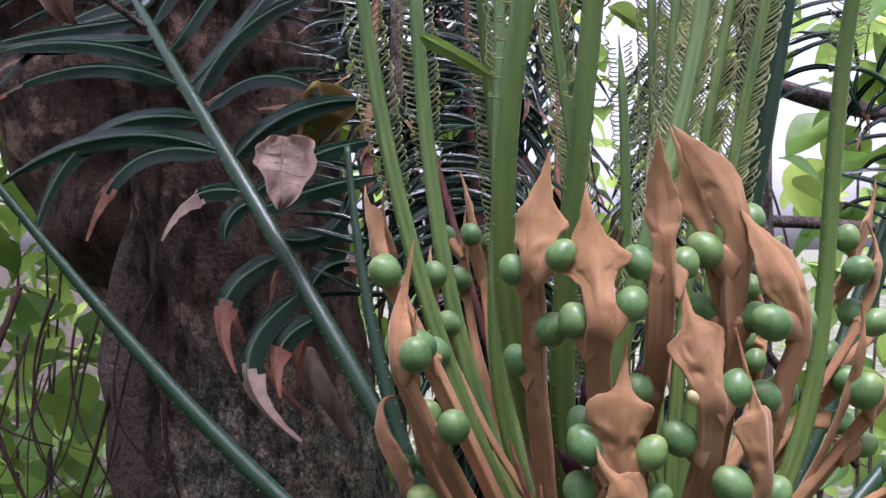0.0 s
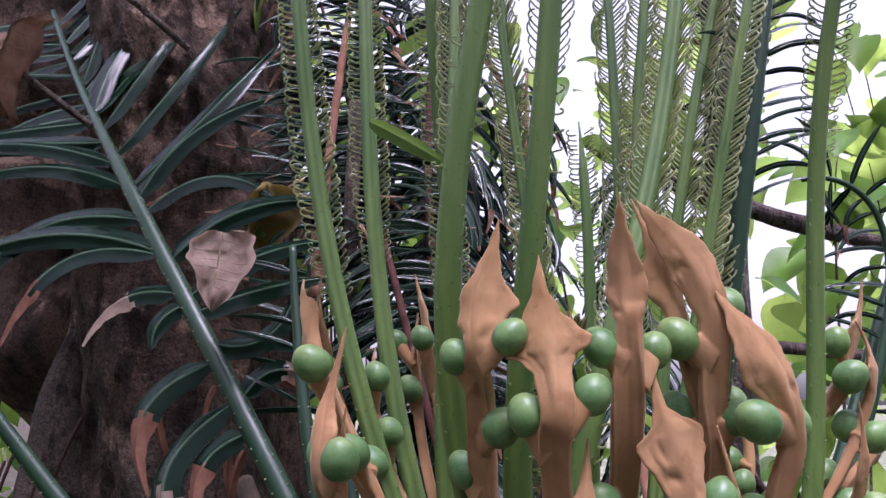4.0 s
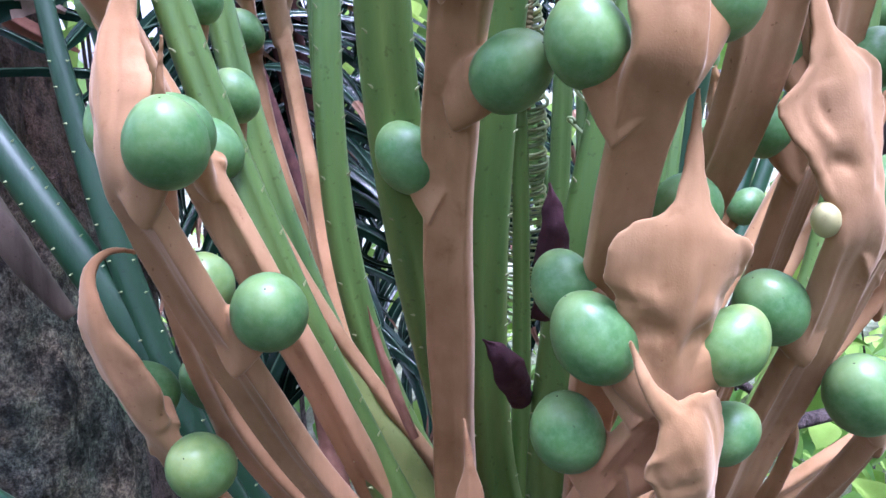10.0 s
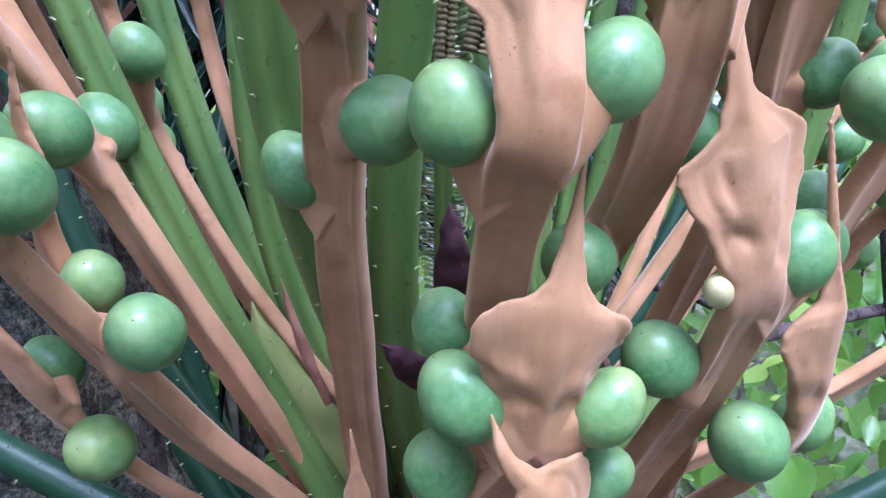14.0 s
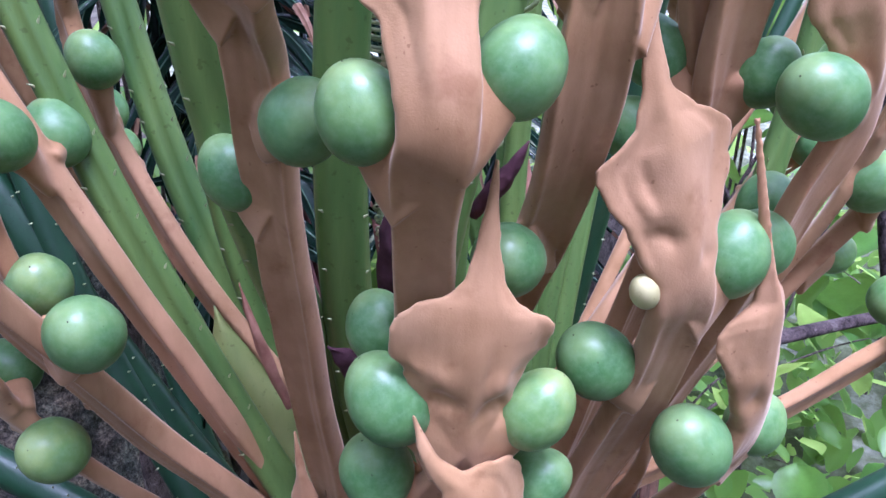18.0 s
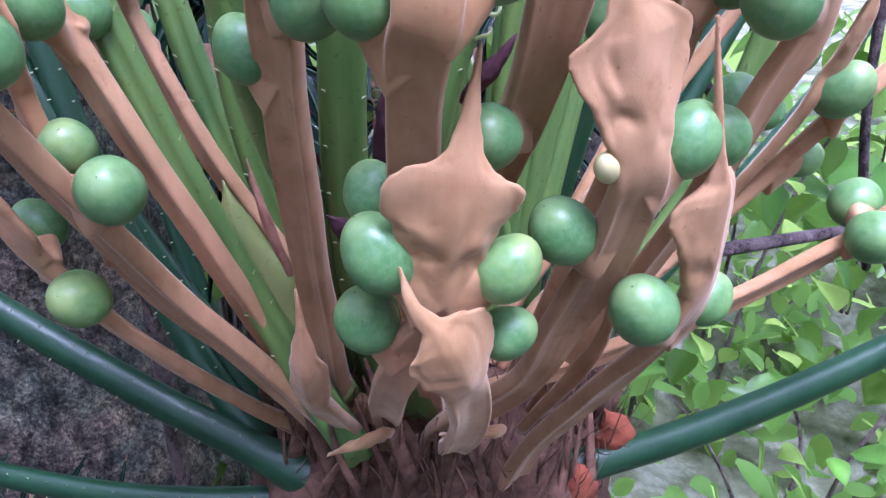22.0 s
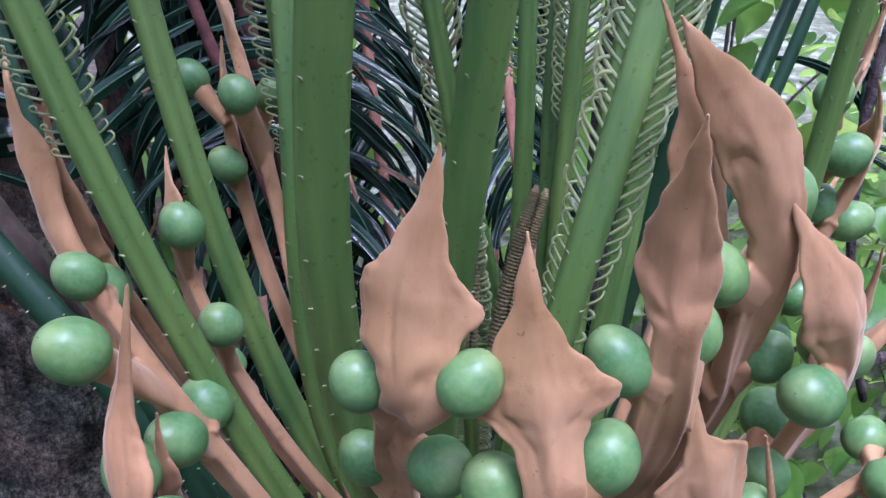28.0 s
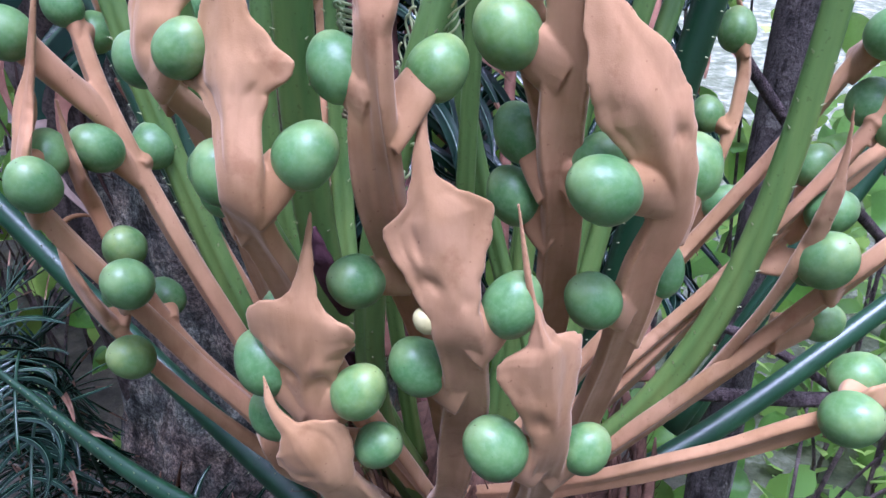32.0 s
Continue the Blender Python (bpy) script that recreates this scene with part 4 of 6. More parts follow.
def curled_leaf(at, size, label, mat, turn, seed=0):
    ob = thing("dead_leaf", at, label, "dead leaf", "fallen leaves caught in the plant")
    bm = bmesh.new()
    n = 24
    rows = []
    for i in range(n):
        u = i / (n - 1)
        w = 0.33 * math.sin(math.pi * min(1, u ** 0.7 * 0.95 + 0.04)) ** 0.7 + 0.01
        row = []
        for v in (-1, -0.85, -0.7, -0.5, -0.3, -0.12, 0, 0.12, 0.3, 0.5, 0.7, 0.85, 1):
            curl = -1.0 * w * abs(v) ** 1.8 * (1.5 if v > 0 else 0.3 + 1.2 * u) + 0.16 * math.sin(u * 4 + seed)
            row.append(bm.verts.new(Vector((w * v * (1 + 0.25 * noise.noise(Vector((u * 5, v, seed + 3)))), curl + 0.2 * noise.noise(Vector((u * 3.2, v * 1.9, seed))) + 0.05 * abs(noise.noise(Vector((u * 9, v * 5, seed)))), -u)) * size))
        rows.append(row)
    rows_at = [[v.co.copy() for v in r] for r in rows]
    fs = [bm.faces.new((r[j], r[j + 1], s[j + 1], s[j])) for r, s in zip(rows, rows[1:]) for j in range(12)]
    bmesh.ops.solidify(bm, geom=fs, thickness=0.0008)
    part("blade", bm, mat, ob)
    for side in (0, -1, 1):
        for k in range(1 if side == 0 else 6):
            bm = bmesh.new()
            if side == 0:
                line = [rows_at[i][6] for i in range(0, n, 3)]
            else:
                line = [rows_at[min(n - 1, 2 + k * 3 + j // 2)][6 + side * j] for j in range(0, 6)]
            tube(bm, line, lambda u: size * (0.012 if side == 0 else 0.006) * (1 - 0.6 * u), 6, 12)
            part("midrib" if side == 0 else "vein", bm, ROLLED if side == 0 else mat, ob)
    ob.rotation_euler = [radians(a) for a in turn]
    return ob


def fibre_mass():
    """The brown fibrous top of the stem, under the seed leaves."""
    ob = thing("cycad_plant", (CROWN.x, CROWN.y, -1.26), "stout cycad stem topped with brown fibrous scale leaves", "cycad")
    bm = bmesh.new()
    spine = [(0.19, 0.82, -1.27), (0.19, 0.82, -0.9), (0.19, 0.815, -0.6), (0.188, 0.81, -0.33)]
    pts, tans = samples(spine, 60)

    def section(i, a):
        u = i / 59
        r = piece(u, [(0, 0.14), (0.5, 0.125), (0.85, 0.135), (0.95, 0.10), (1, 0.03)])
        q = Vector((math.cos(a) * 3, math.sin(a) * 3, u * 12))
        r *= 1 + 0.1 * noise.noise(q) + 0.06 * noise.noise(q * 3)
        return r * math.cos(a), r * math.sin(a)
    sweep(bm, pts, tans, [Vector((0, -1, 0))] * 60, section, 64, ob.location)
    part("stem", bm, FIBRE, ob)
    rng = random.Random(11)
    for k in range(290):
        # papery scales that wrap the stem top, with frayed upright ends
        a = rng.uniform(math.pi * 0.9, math.pi * 2.1) if k < 250 else rng.uniform(0, 6.28)
        r = rng.uniform(0.085, 0.13)
        out = Vector((math.cos(a), math.sin(a), 0))
        tang = Vector((-math.sin(a), math.cos(a), 0))
        p = Vector((CROWN.x + r * math.cos(a), 0.815 + r * math.sin(a), rng.uniform(-0.5, -0.385) if k % 2 else rng.uniform(-0.41, -0.365)))
        h = rng.uniform(0.04, 0.10)
        lean = (Vector((0, 0, 1)) + tang * rng.uniform(-0.45, 0.45) + out * rng.uniform(-0.25, 0.12)).normalized()
        bend = tang * rng.uniform(-0.006, 0.006) + out * rng.uniform(-0.002, 0.007)
        w = rng.choice((0.0008, 0.0012, 0.003, 0.0045, 0.006))
        bm = bmesh.new()
        tube(bm, [p, p + lean * h * 0.35 + bend, p + lean * h * 0.7 + bend * 0.6, p + lean * h], lambda u: w * (1 - 0.85 * u ** 1.6), 6, 9, ob.location, 0.3, 0.25)
        part("scale_leaf", bm, FIBRE, ob)
    bm = bmesh.new()
    for k in range(900):
        a = rng.uniform(math.pi * 0.9, math.pi * 2.1)
        r = rng.uniform(0.05, 0.135)
        out = Vector((math.cos(a), math.sin(a), 0))
        tang = Vector((-math.sin(a), math.cos(a), 0))
        p = Vector((CROWN.x + r * math.cos(a), 0.815 + r * math.sin(a), rng.uniform(-0.47, -0.355)))
        d = (Vector((0, 0, 1)) * rng.uniform(0.2, 1.0) + tang * rng.uniform(-0.6, 0.6) + out * rng.uniform(-0.2, 0.4)).normalized() * rng.uniform(0.015, 0.05)
        q = Vector((rng.uniform(-1, 1), rng.uniform(-1, 1), rng.uniform(-0.5, 1))) * 0.006
        tube(bm, [p, p + d * 0.5 + q, p + d], lambda u: 0.0005 * (1 - 0.6 * u), 4, 6, ob.location)
    tagged(part("fibre_tuft", bm, FIBRE, ob, "loose brown hair-like fibres"), kind="stuff")
    return ob


ground()
big_trunk()
fibre_mass()

# the seed leaves, tip first
FRONT = "terracotta felted megasporophyll with pointed blade"
S = megasporophyll
S([(0.084, 0.633, 0.080), (0.0735, 0.629, 0.023), (0.069, 0.625, -0.014), (0.073, 0.655, -0.045), (0.076, 0.675, -0.092), (0.081, 0.690, -0.140), (0.090, 0.710, -0.215), (0.104, 0.742, -0.305)], 0, 0,
  [(0, 0.0006, 0.0006), (0.18, 0.0045, 0.004), (0.39, 0.0115, 0.009), (0.47, 0.016, 0.013), (0.52, 0.021, 0.017), (0.585, 0.0222, 0.0228), (0.62, 0.0215, 0.0238), (0.75, 0.0205, 0.018), (0.88, 0.0125, 0.0115), (1.0, 0.0095, 0.009)],
  [(0.063, 0.688, -0.094, 0.0126), (0.090, 0.614, -0.003, 0.0118), (0.055, 0.642, -0.015, 0.0120), (0.087, 0.636, -0.063, 0.0135)], FRONT + " on a long stalk", 0.0165, 1, foot=2, across=(0.037, -0.025, 0), folds=[(0.84, -1, 0.0018)])
S([(0.109, 0.617, 0.052), (0.1135, 0.604, -0.008), (0.116, 0.594, -0.052), (0.116, 0.602, -0.070), (0.120, 0.622, -0.105), (0.131, 0.658, -0.185), (0.166, 0.739, -0.342)], 0, 0,
  [(0, 0.0006, 0.0006), (0.22, 0.0072, 0.003), (0.38, 0.0155, 0.010), (0.48, 0.0235, 0.0195), (0.56, 0.0325, 0.0272), (0.61, 0.0322, 0.0262), (0.67, 0.0205, 0.0155), (0.76, 0.0125, 0.0118), (0.92, 0.0112, 0.0118), (1.0, 0.0105, 0.0112)],
  [(0.143, 0.604, -0.040, 0.0130), (0.099, 0.614, -0.053, 0.0136)], FRONT + " and wide shoulders", 0.0150, 2, foot=2, across=(0.05, -0.018, 0), cup=0.14)
S([(0.162, 0.605, 0.091), (0.1655, 0.612, 0.027), (0.167, 0.609, 0.006), (0.166, 0.612, -0.035), (0.166, 0.624, -0.072), (0.168, 0.648, -0.110), (0.171, 0.71, -0.2), (0.172, 0.775, -0.315)], 0, 0,
  [(0, 0.0006, 0.0006), (0.2, 0.0045, 0.004), (0.39, 0.0105, 0.0085), (0.57, 0.0145, 0.013), (0.74, 0.0165, 0.0155), (0.89, 0.0115, 0.0125), (1.0, 0.0085, 0.0085)],
  [(0.150, 0.630, -0.109, 0.0132), (0.150, 0.619, -0.009, 0.0126), (0.190, 0.632, -0.010, 0.0126)], "tall terracotta-felted megasporophyll with a narrow closed blade", 0.016, 3, foot=2, across=(0.025, -0.019, 0), cup=0.45, folds=[(0.86, 1, 0.0018)])
S([(0.192, 0.675, 0.106), (0.222, 0.656, 0.058), (0.238, 0.652, 0.012), (0.237, 0.660, -0.045), (0.240, 0.680, -0.110), (0.231, 0.762, -0.328)], 0, 0,
  [(0, 0.0006, 0.0006), (0.14, 0.0055, 0.0045), (0.3, 0.0115, 0.0105), (0.46, 0.0150, 0.0165), (0.6, 0.0165, 0.0178), (0.8, 0.0145, 0.0145), (1.0, 0.0105, 0.0105)],
  [(0.216, 0.680, -0.082, 0.0135), (0.211, 0.655, 0.000, 0.0146), (0.255, 0.660, -0.055, 0.0125), (0.217, 0.680, -0.050, 0.0130), (0.257, 0.672, 0.026, 0.0132)], "broad terracotta-felted megasporophyll with a forked pointed blade", 0.0165, 4, foot=2, across=(0.045, -0.012, 0), folds=[(0.55, 1, 0.0026), (0.85, -1, 0.002)])
S([(0.193, 0.694, 0.112), (0.205, 0.665, 0.06), (0.226, 0.664, 0.0), (0.236, 0.674, -0.075)], 0.11, 0.03, NARROW, [], "folded side lobe of a terracotta blade", 0.013, 26)
S([(0.237, 0.648, 0.036), (0.268, 0.636, -0.018), (0.286, 0.646, -0.066), (0.278, 0.655, -0.105), (0.272, 0.673, -0.160), (0.242, 0.744, -0.345)], 0, 0,
  [(0, 0.0006, 0.0006), (0.14, 0.004, 0.004), (0.3, 0.012, 0.010), (0.45, 0.018, 0.0165), (0.6, 0.0195, 0.0195), (0.72, 0.0155, 0.0175), (0.86, 0.0105, 0.013), (1.0, 0.009, 0.010)],
  [(0.254, 0.629, -0.058, 0.0148), (0.257, 0.647, -0.118, 0.0136), (0.297, 0.670, -0.058, 0.0136), (0.291, 0.692, -0.120, 0.0140)], FRONT + " folded to one side", 0.0145, 5, foot=2, across=(0.04, 0.008, 0), cup=0.4, folds=[(0.7, -1, 0.002)])
S([(0.183, 0.624, -0.010), (0.185, 0.612, -0.045), (0.191, 0.608, -0.066), (0.201, 0.604, -0.108), (0.203, 0.611, -0.130), (0.203, 0.625, -0.166), (0.197, 0.641, -0.208), (0.190, 0.660, -0.255), (0.166, 0.721, -0.345)], 0, 0,
  [(0, 0.0006, 0.0006), (0.2, 0.0022, 0.0022), (0.38, 0.005, 0.0045), (0.47, 0.0088, 0.0105), (0.53, 0.0155, 0.0185), (0.56, 0.0215, 0.0235), (0.59, 0.0245, 0.0232), (0.68, 0.0228, 0.0208), (0.78, 0.0185, 0.0165), (0.88, 0.0160, 0.0118), (1.0, 0.0115, 0.009)],
  [(0.181, 0.620, -0.145, 0.0139), (0.224, 0.615, -0.105, 0.0130)], "terracotta-felted megasporophyll with eared blade and long spike", 0.0165, 6, [(0.1872, 0.604, -0.111, 0.0050)], foot=3, across=(0.049, 0.004, 0), folds=[(0.78, 1, 0.003), (0.88, -1, 0.0016)])
S([(0.138, 0.610, -0.067), (0.1345, 0.605, -0.097), (0.132, 0.602, -0.116), (0.132, 0.607, -0.150), (0.133, 0.613, -0.176), (0.125, 0.632, -0.212), (0.124, 0.668, -0.262), (0.135, 0.725, -0.335)], 0, 0,
  [(0, 0.0006, 0.0006), (0.09, 0.0015, 0.0018), (0.22, 0.0032, 0.004), (0.32, 0.0052, 0.007), (0.37, 0.009, 0.011), (0.40, 0.0195, 0.016), (0.435, 0.0245, 0.0235), (0.47, 0.0258, 0.0258), (0.54, 0.026, 0.0245), (0.63, 0.0215, 0.0185), (0.72, 0.0165, 0.0148), (0.83, 0.0125, 0.0140), (1.0, 0.0088, 0.0115)],
  [(0.157, 0.607, -0.153, 0.0126), (0.165, 0.615, -0.190, 0.0115), (0.108, 0.645, -0.137, 0.0126), (0.107, 0.617, -0.149, 0.0144), (0.105, 0.629, -0.187, 0.0138)],
  "terracotta-felted megasporophyll with cross-shaped blade and five ovules", 0.0165, 7, foot=4, across=(0.052, -0.004, 0), cup=0.18, folds=[(0.66, 1, 0.0042), (0.70, -1, 0.0042)])
S([(0.223, 0.615, -0.059), (0.230, 0.610, -0.095), (0.238, 0.610, -0.128), (0.243, 0.614, -0.172), (0.240, 0.622, -0.200), (0.236, 0.648, -0.245), (0.221, 0.697, -0.335)], 0, 0,
  [(0, 0.0005, 0.0005), (0.3, 0.0016, 0.0016), (0.46, 0.003, 0.0035), (0.54, 0.006, 0.0075), (0.585, 0.0165, 0.019), (0.62, 0.0205, 0.0228), (0.67, 0.0215, 0.0205), (0.78, 0.0165, 0.0150), (0.9, 0.0125, 0.0105), (1.0, 0.0098, 0.0095)],
  [(0.217, 0.610, -0.179, 0.0149), (0.261, 0.631, -0.190, 0.0125)], "slender terracotta-felted megasporophyll with a long thread-like spike", 0.0145, 8, foot=3, across=(0.042, 0.022, 0), cup=0.35, folds=[(0.85, 1, 0.002)])
S([(-0.026, 0.696, 0.010), (-0.034, 0.690, -0.032), (-0.041, 0.682, -0.062), (-0.039, 0.672, -0.095), (-0.030, 0.674, -0.115), (-0.010, 0.690, -0.160), (0.022, 0.712, -0.225), (0.060, 0.728, -0.285), (0.098, 0.745, -0.352)], 0, 0,
  [(0, 0.0006, 0.0006), (0.2, 0.0025, 0.0025), (0.36, 0.0055, 0.004), (0.5, 0.0105, 0.0065), (0.58, 0.017, 0.010), (0.65, 0.0205, 0.0135), (0.76, 0.0165, 0.0190), (0.88, 0.0130, 0.0165), (1.0, 0.0095, 0.0100)],
  [(0.008, 0.673, -0.147, 0.0146), (-0.040, 0.695, -0.082, 0.0127), (-0.024, 0.658, -0.085, 0.0140)], FRONT + " leaning outwards", 0.0165, 9, foot=3, across=(0.029, -0.043, 0), cup=0.4, folds=[(0.8, 1, 0.002)])
S([(-0.084, 0.859, 0.070), (-0.074, 0.724, -0.003), (0.006, 0.716, -0.119), (0.100, 0.748, -0.351)], 0.13, 0.036, NARROW,
  [(-0.021, 0.709, -0.083, 0.0136), (-0.008, 0.750, -0.094, 0.0135), (-0.052, 0.695, -0.017, 0.0144), (-0.048, 0.773, -0.032, 0.0128), (-0.054, 0.755, -0.014, 0.0115)], FRONT + " on a straight leaning stalk", 0.0155, 10)
S([(-0.036, 0.729, -0.135), (-0.082, 0.694, -0.107), (-0.052, 0.709, -0.221), (0.081, 0.777, -0.379)], 0.1, 0.03, NARROW,
  [(-0.020, 0.705, -0.219, 0.0143), (-0.040, 0.738, -0.196, 0.0129)], "low shrivelled brown megasporophyll with a bent-back blade", 0.013, 11)
S([(-0.024, 0.69, -0.049), (-0.043, 0.729, -0.192), (0.013, 0.758, -0.291), (0.148, 0.753, -0.359)], 0.07, 0.02, NARROW,
  [(-0.015, 0.712, -0.145, 0.0133), (-0.015, 0.749, -0.199, 0.0120)], "low terracotta-felted megasporophyll with a dry curled blade", 0.014, 12)
S([(0.026, 0.950, 0.049), (0.014, 0.963, -0.079), (0.058, 0.890, -0.233), (0.142, 0.768, -0.354)], 0.07, 0.03, FLAME,
  [(0.019, 0.925, -0.032, 0.0125), (0.0, 0.965, 0.020, 0.0125)], "terracotta megasporophyll behind the young leaves with a withered blade", 0.0155, 13)
S([(0.021, 1.013, 0.101), (0.071, 0.908, -0.100), (0.044, 0.827, -0.245), (0.093, 0.761, -0.353)], 0.08, 0.034, FLAME,
  [(0.054, 0.935, 0.011, 0.0111), (0.030, 0.912, 0.020, 0.0125)], "terracotta megasporophyll with a small frilled dry blade", 0.0155, 14)
S([(-0.014, 0.867, 0.006), (-0.026, 0.791, -0.096), (0.049, 0.768, -0.201), (0.150, 0.761, -0.342)], 0.06, 0.024, NARROW,
  [(-0.003, 0.836, -0.107, 0.0127), (0.004, 0.829, -0.124, 0.0099), (-0.009, 0.815, -0.022, 0.0125), (0.005, 0.785, -0.070, 0.0125)], "small terracotta megasporophyll with a curled blade and four ovules", 0.0135, 15)
S([(0.46, 0.715, -0.045), (0.40, 0.755, -0.15), (0.345, 0.77, -0.245), (0.21, 0.77, -0.378)], 0.08, 0.028, NARROW,
  [(0.382, 0.731, -0.128, 0.0157), (0.402, 0.768, -0.187, 0.0123)], "terracotta megasporophyll stretching outwards over the foliage", 0.0165, 16)
S([(0.455, 0.70, -0.165), (0.35, 0.70, -0.245), (0.246, 0.717, -0.301), (0.171, 0.750, -0.347)], 0.07, 0.024, NARROW,
  [(0.411, 0.725, -0.196, 0.0147), (0.398, 0.687, -0.198, 0.0156)], "low outstretched terracotta megasporophyll with two ovules", 0.0135, 17)
S([(0.50, 0.89, -0.07), (0.405, 0.83, -0.115), (0.35, 0.805, -0.19), (0.225, 0.785, -0.348)], 0.08, 0.03, FLAME,
  [(0.405, 0.805, -0.130, 0.0150), (0.391, 0.821, -0.104, 0.0125), (0.406, 0.820, -0.178, 0.0131)], "terracotta megasporophyll leaning out behind a green petiole", 0.0145, 18)
S([(0.343, 0.935, -0.005), (0.385, 0.91, -0.09), (0.345, 0.86, -0.16), (0.215, 0.79, -0.337)], 0.085, 0.03, FLAME,
  [(0.352, 0.92, -0.043, 0.0140), (0.337, 0.90, -0.099, 0.0125), (0.332, 0.860, -0.117, 0.0125), (0.350, 0.848, -0.146, 0.0125)], "terracotta megasporophyll behind the stalks with a twisted blade", 0.0125, 19)
S([(0.452, 0.84, 0.075), (0.447, 0.84, -0.01), (0.36, 0.825, -0.11), (0.205, 0.785, -0.334)], 0.085, 0.034, FLAME,
  [(0.416, 0.829, 0.012, 0.0132), (0.413, 0.799, -0.020, 0.0149)], "tall terracotta megasporophyll with a dark pointed blade", 0.014, 20)
S([(0.42, 0.80, 0.03), (0.465, 0.81, -0.04), (0.40, 0.82, -0.12), (0.215, 0.78, -0.34)], 0.08, 0.032, FLAME,
  [(0.415, 0.818, -0.064, 0.0141), (0.432, 0.805, -0.073, 0.0145)], "terracotta megasporophyll with a broad curling blade", 0.0135, 21)
S([(-0.059, 0.80, 0.066), (-0.068, 0.788, 0.0), (-0.03, 0.78, -0.1), (0.11, 0.765, -0.35)], 0.09, 0.024, NARROW, [], "narrow terracotta megasporophyll standing behind another", 0.0125, 24)
S([(0.374, 0.72, -0.04), (0.382, 0.722, -0.10), (0.37, 0.74, -0.15), (0.33, 0.775, -0.26)], 0.08, 0.014, NARROW, [], "thin terracotta spike among the outer seed leaves", 0.010, 25)
S([(0.113, 0.602, -0.146), (0.119, 0.597, -0.162), (0.133, 0.596, -0.180), (0.143, 0.606, -0.207), (0.158, 0.640, -0.262), (0.170, 0.700, -0.335), (0.175, 0.75, -0.375)], 0, 0,
  [(0, 0.0006, 0.0006), (0.2, 0.0028, 0.0024), (0.38, 0.0045, 0.005), (0.46, 0.0105, 0.0135), (0.53, 0.0165, 0.0195), (0.62, 0.0185, 0.0205), (0.78, 0.0165, 0.0165), (0.9, 0.012, 0.0125), (1.0, 0.0095, 0.010)], [], "short terracotta megasporophyll with a folded blunt blade", 0.015, 22, foot=3, across=(0.038, 0.012, 0), folds=[(0.72, 1, 0.0014)])
S([(0.079, 0.664, -0.193), (0.081, 0.662, -0.214), (0.083, 0.666, -0.240), (0.089, 0.682, -0.275), (0.115, 0.73, -0.345)], 0, 0,
  [(0, 0.0006, 0.0006), (0.2, 0.002, 0.002), (0.4, 0.006, 0.0055), (0.6, 0.0095, 0.0095), (0.8, 0.0105, 0.010), (1.0, 0.0075, 0.0075)], [], "small spoon-shaped terracotta bract at the foot of the stalks", 0.012, 23, foot=3, across=(0.03, -0.01, 0), cup=0.5)

# the young leaves, top first
NEW = "upright green young cycad leaf with curled leaflets"
Y = young_leaf
Y([(-0.078, 0.777, 0.242), (-0.050, 0.772, 0.032), (0.004, 0.751, -0.153), (0.117, 0.721, -0.356)], 0.25, NEW + " along its edges", 0.0185, 0.012, 0.43, 0.0085, HOOKS, seed=1)
Y([(-0.031, 0.901, 0.281), (-0.014, 0.874, 0.002), (0.020, 0.836, -0.210), (0.141, 0.770, -0.365)], 0.25, NEW + " high up", 0.0195, 0.014, 0.5, 0.0085, HOOKS, seed=2)
Y([(0.052, 0.900, 0.185), (0.078, 0.920, -0.053), (0.044, 0.889, -0.222), (0.125, 0.775, -0.341)], 0.35, NEW, 0.018, 0.012, 0.36, 0.008, HOOKS, seed=3)
Y([(0.055, 0.812, 0.078), (0.051, 0.777, -0.062), (0.026, 0.797, -0.195), (0.141, 0.773, -0.334)], 0.45, NEW, 0.0165, 0.010, 0.55, 0.0085, COMBS, seed=4)
Y([(0.066, 0.655, 0.207), (0.018, 0.680, -0.077), (0.090, 0.722, -0.150), (0.130, 0.777, -0.328)], 0.35, "broad upright green young cycad leaf in the middle of the crown", 0.0245, 0.015, 0.58, 0.0085, COMBS, seed=5, sprigs=0.1)
Y([(0.125, 0.668, 0.211), (0.110, 0.685, 0.015), (0.078, 0.716, -0.162), (0.146, 0.761, -0.339)], 0.35, "broad upright green young cycad leaf", 0.0235, 0.014, 0.56, 0.0085, COMBS, seed=6, sprigs=0.08)
Y([(0.205, 0.718, 0.091), (0.154, 0.679, -0.062), (0.106, 0.687, -0.195), (0.159, 0.739, -0.339)], 0.5, "leaning green young cycad leaf with a dense comb of leaflets", 0.020, 0.012, 0.32, 0.0075, COMBS, seed=7, turn=-30, sprigs=0.06)
Y([(0.401, 0.758, 0.306), (0.359, 0.814, 0.024), (0.416, 0.778, -0.200), (0.237, 0.766, -0.335)], 0.15, NEW + ", standing apart", 0.019, 0.013, 0.55, 0.009, HOOKS, seed=9)
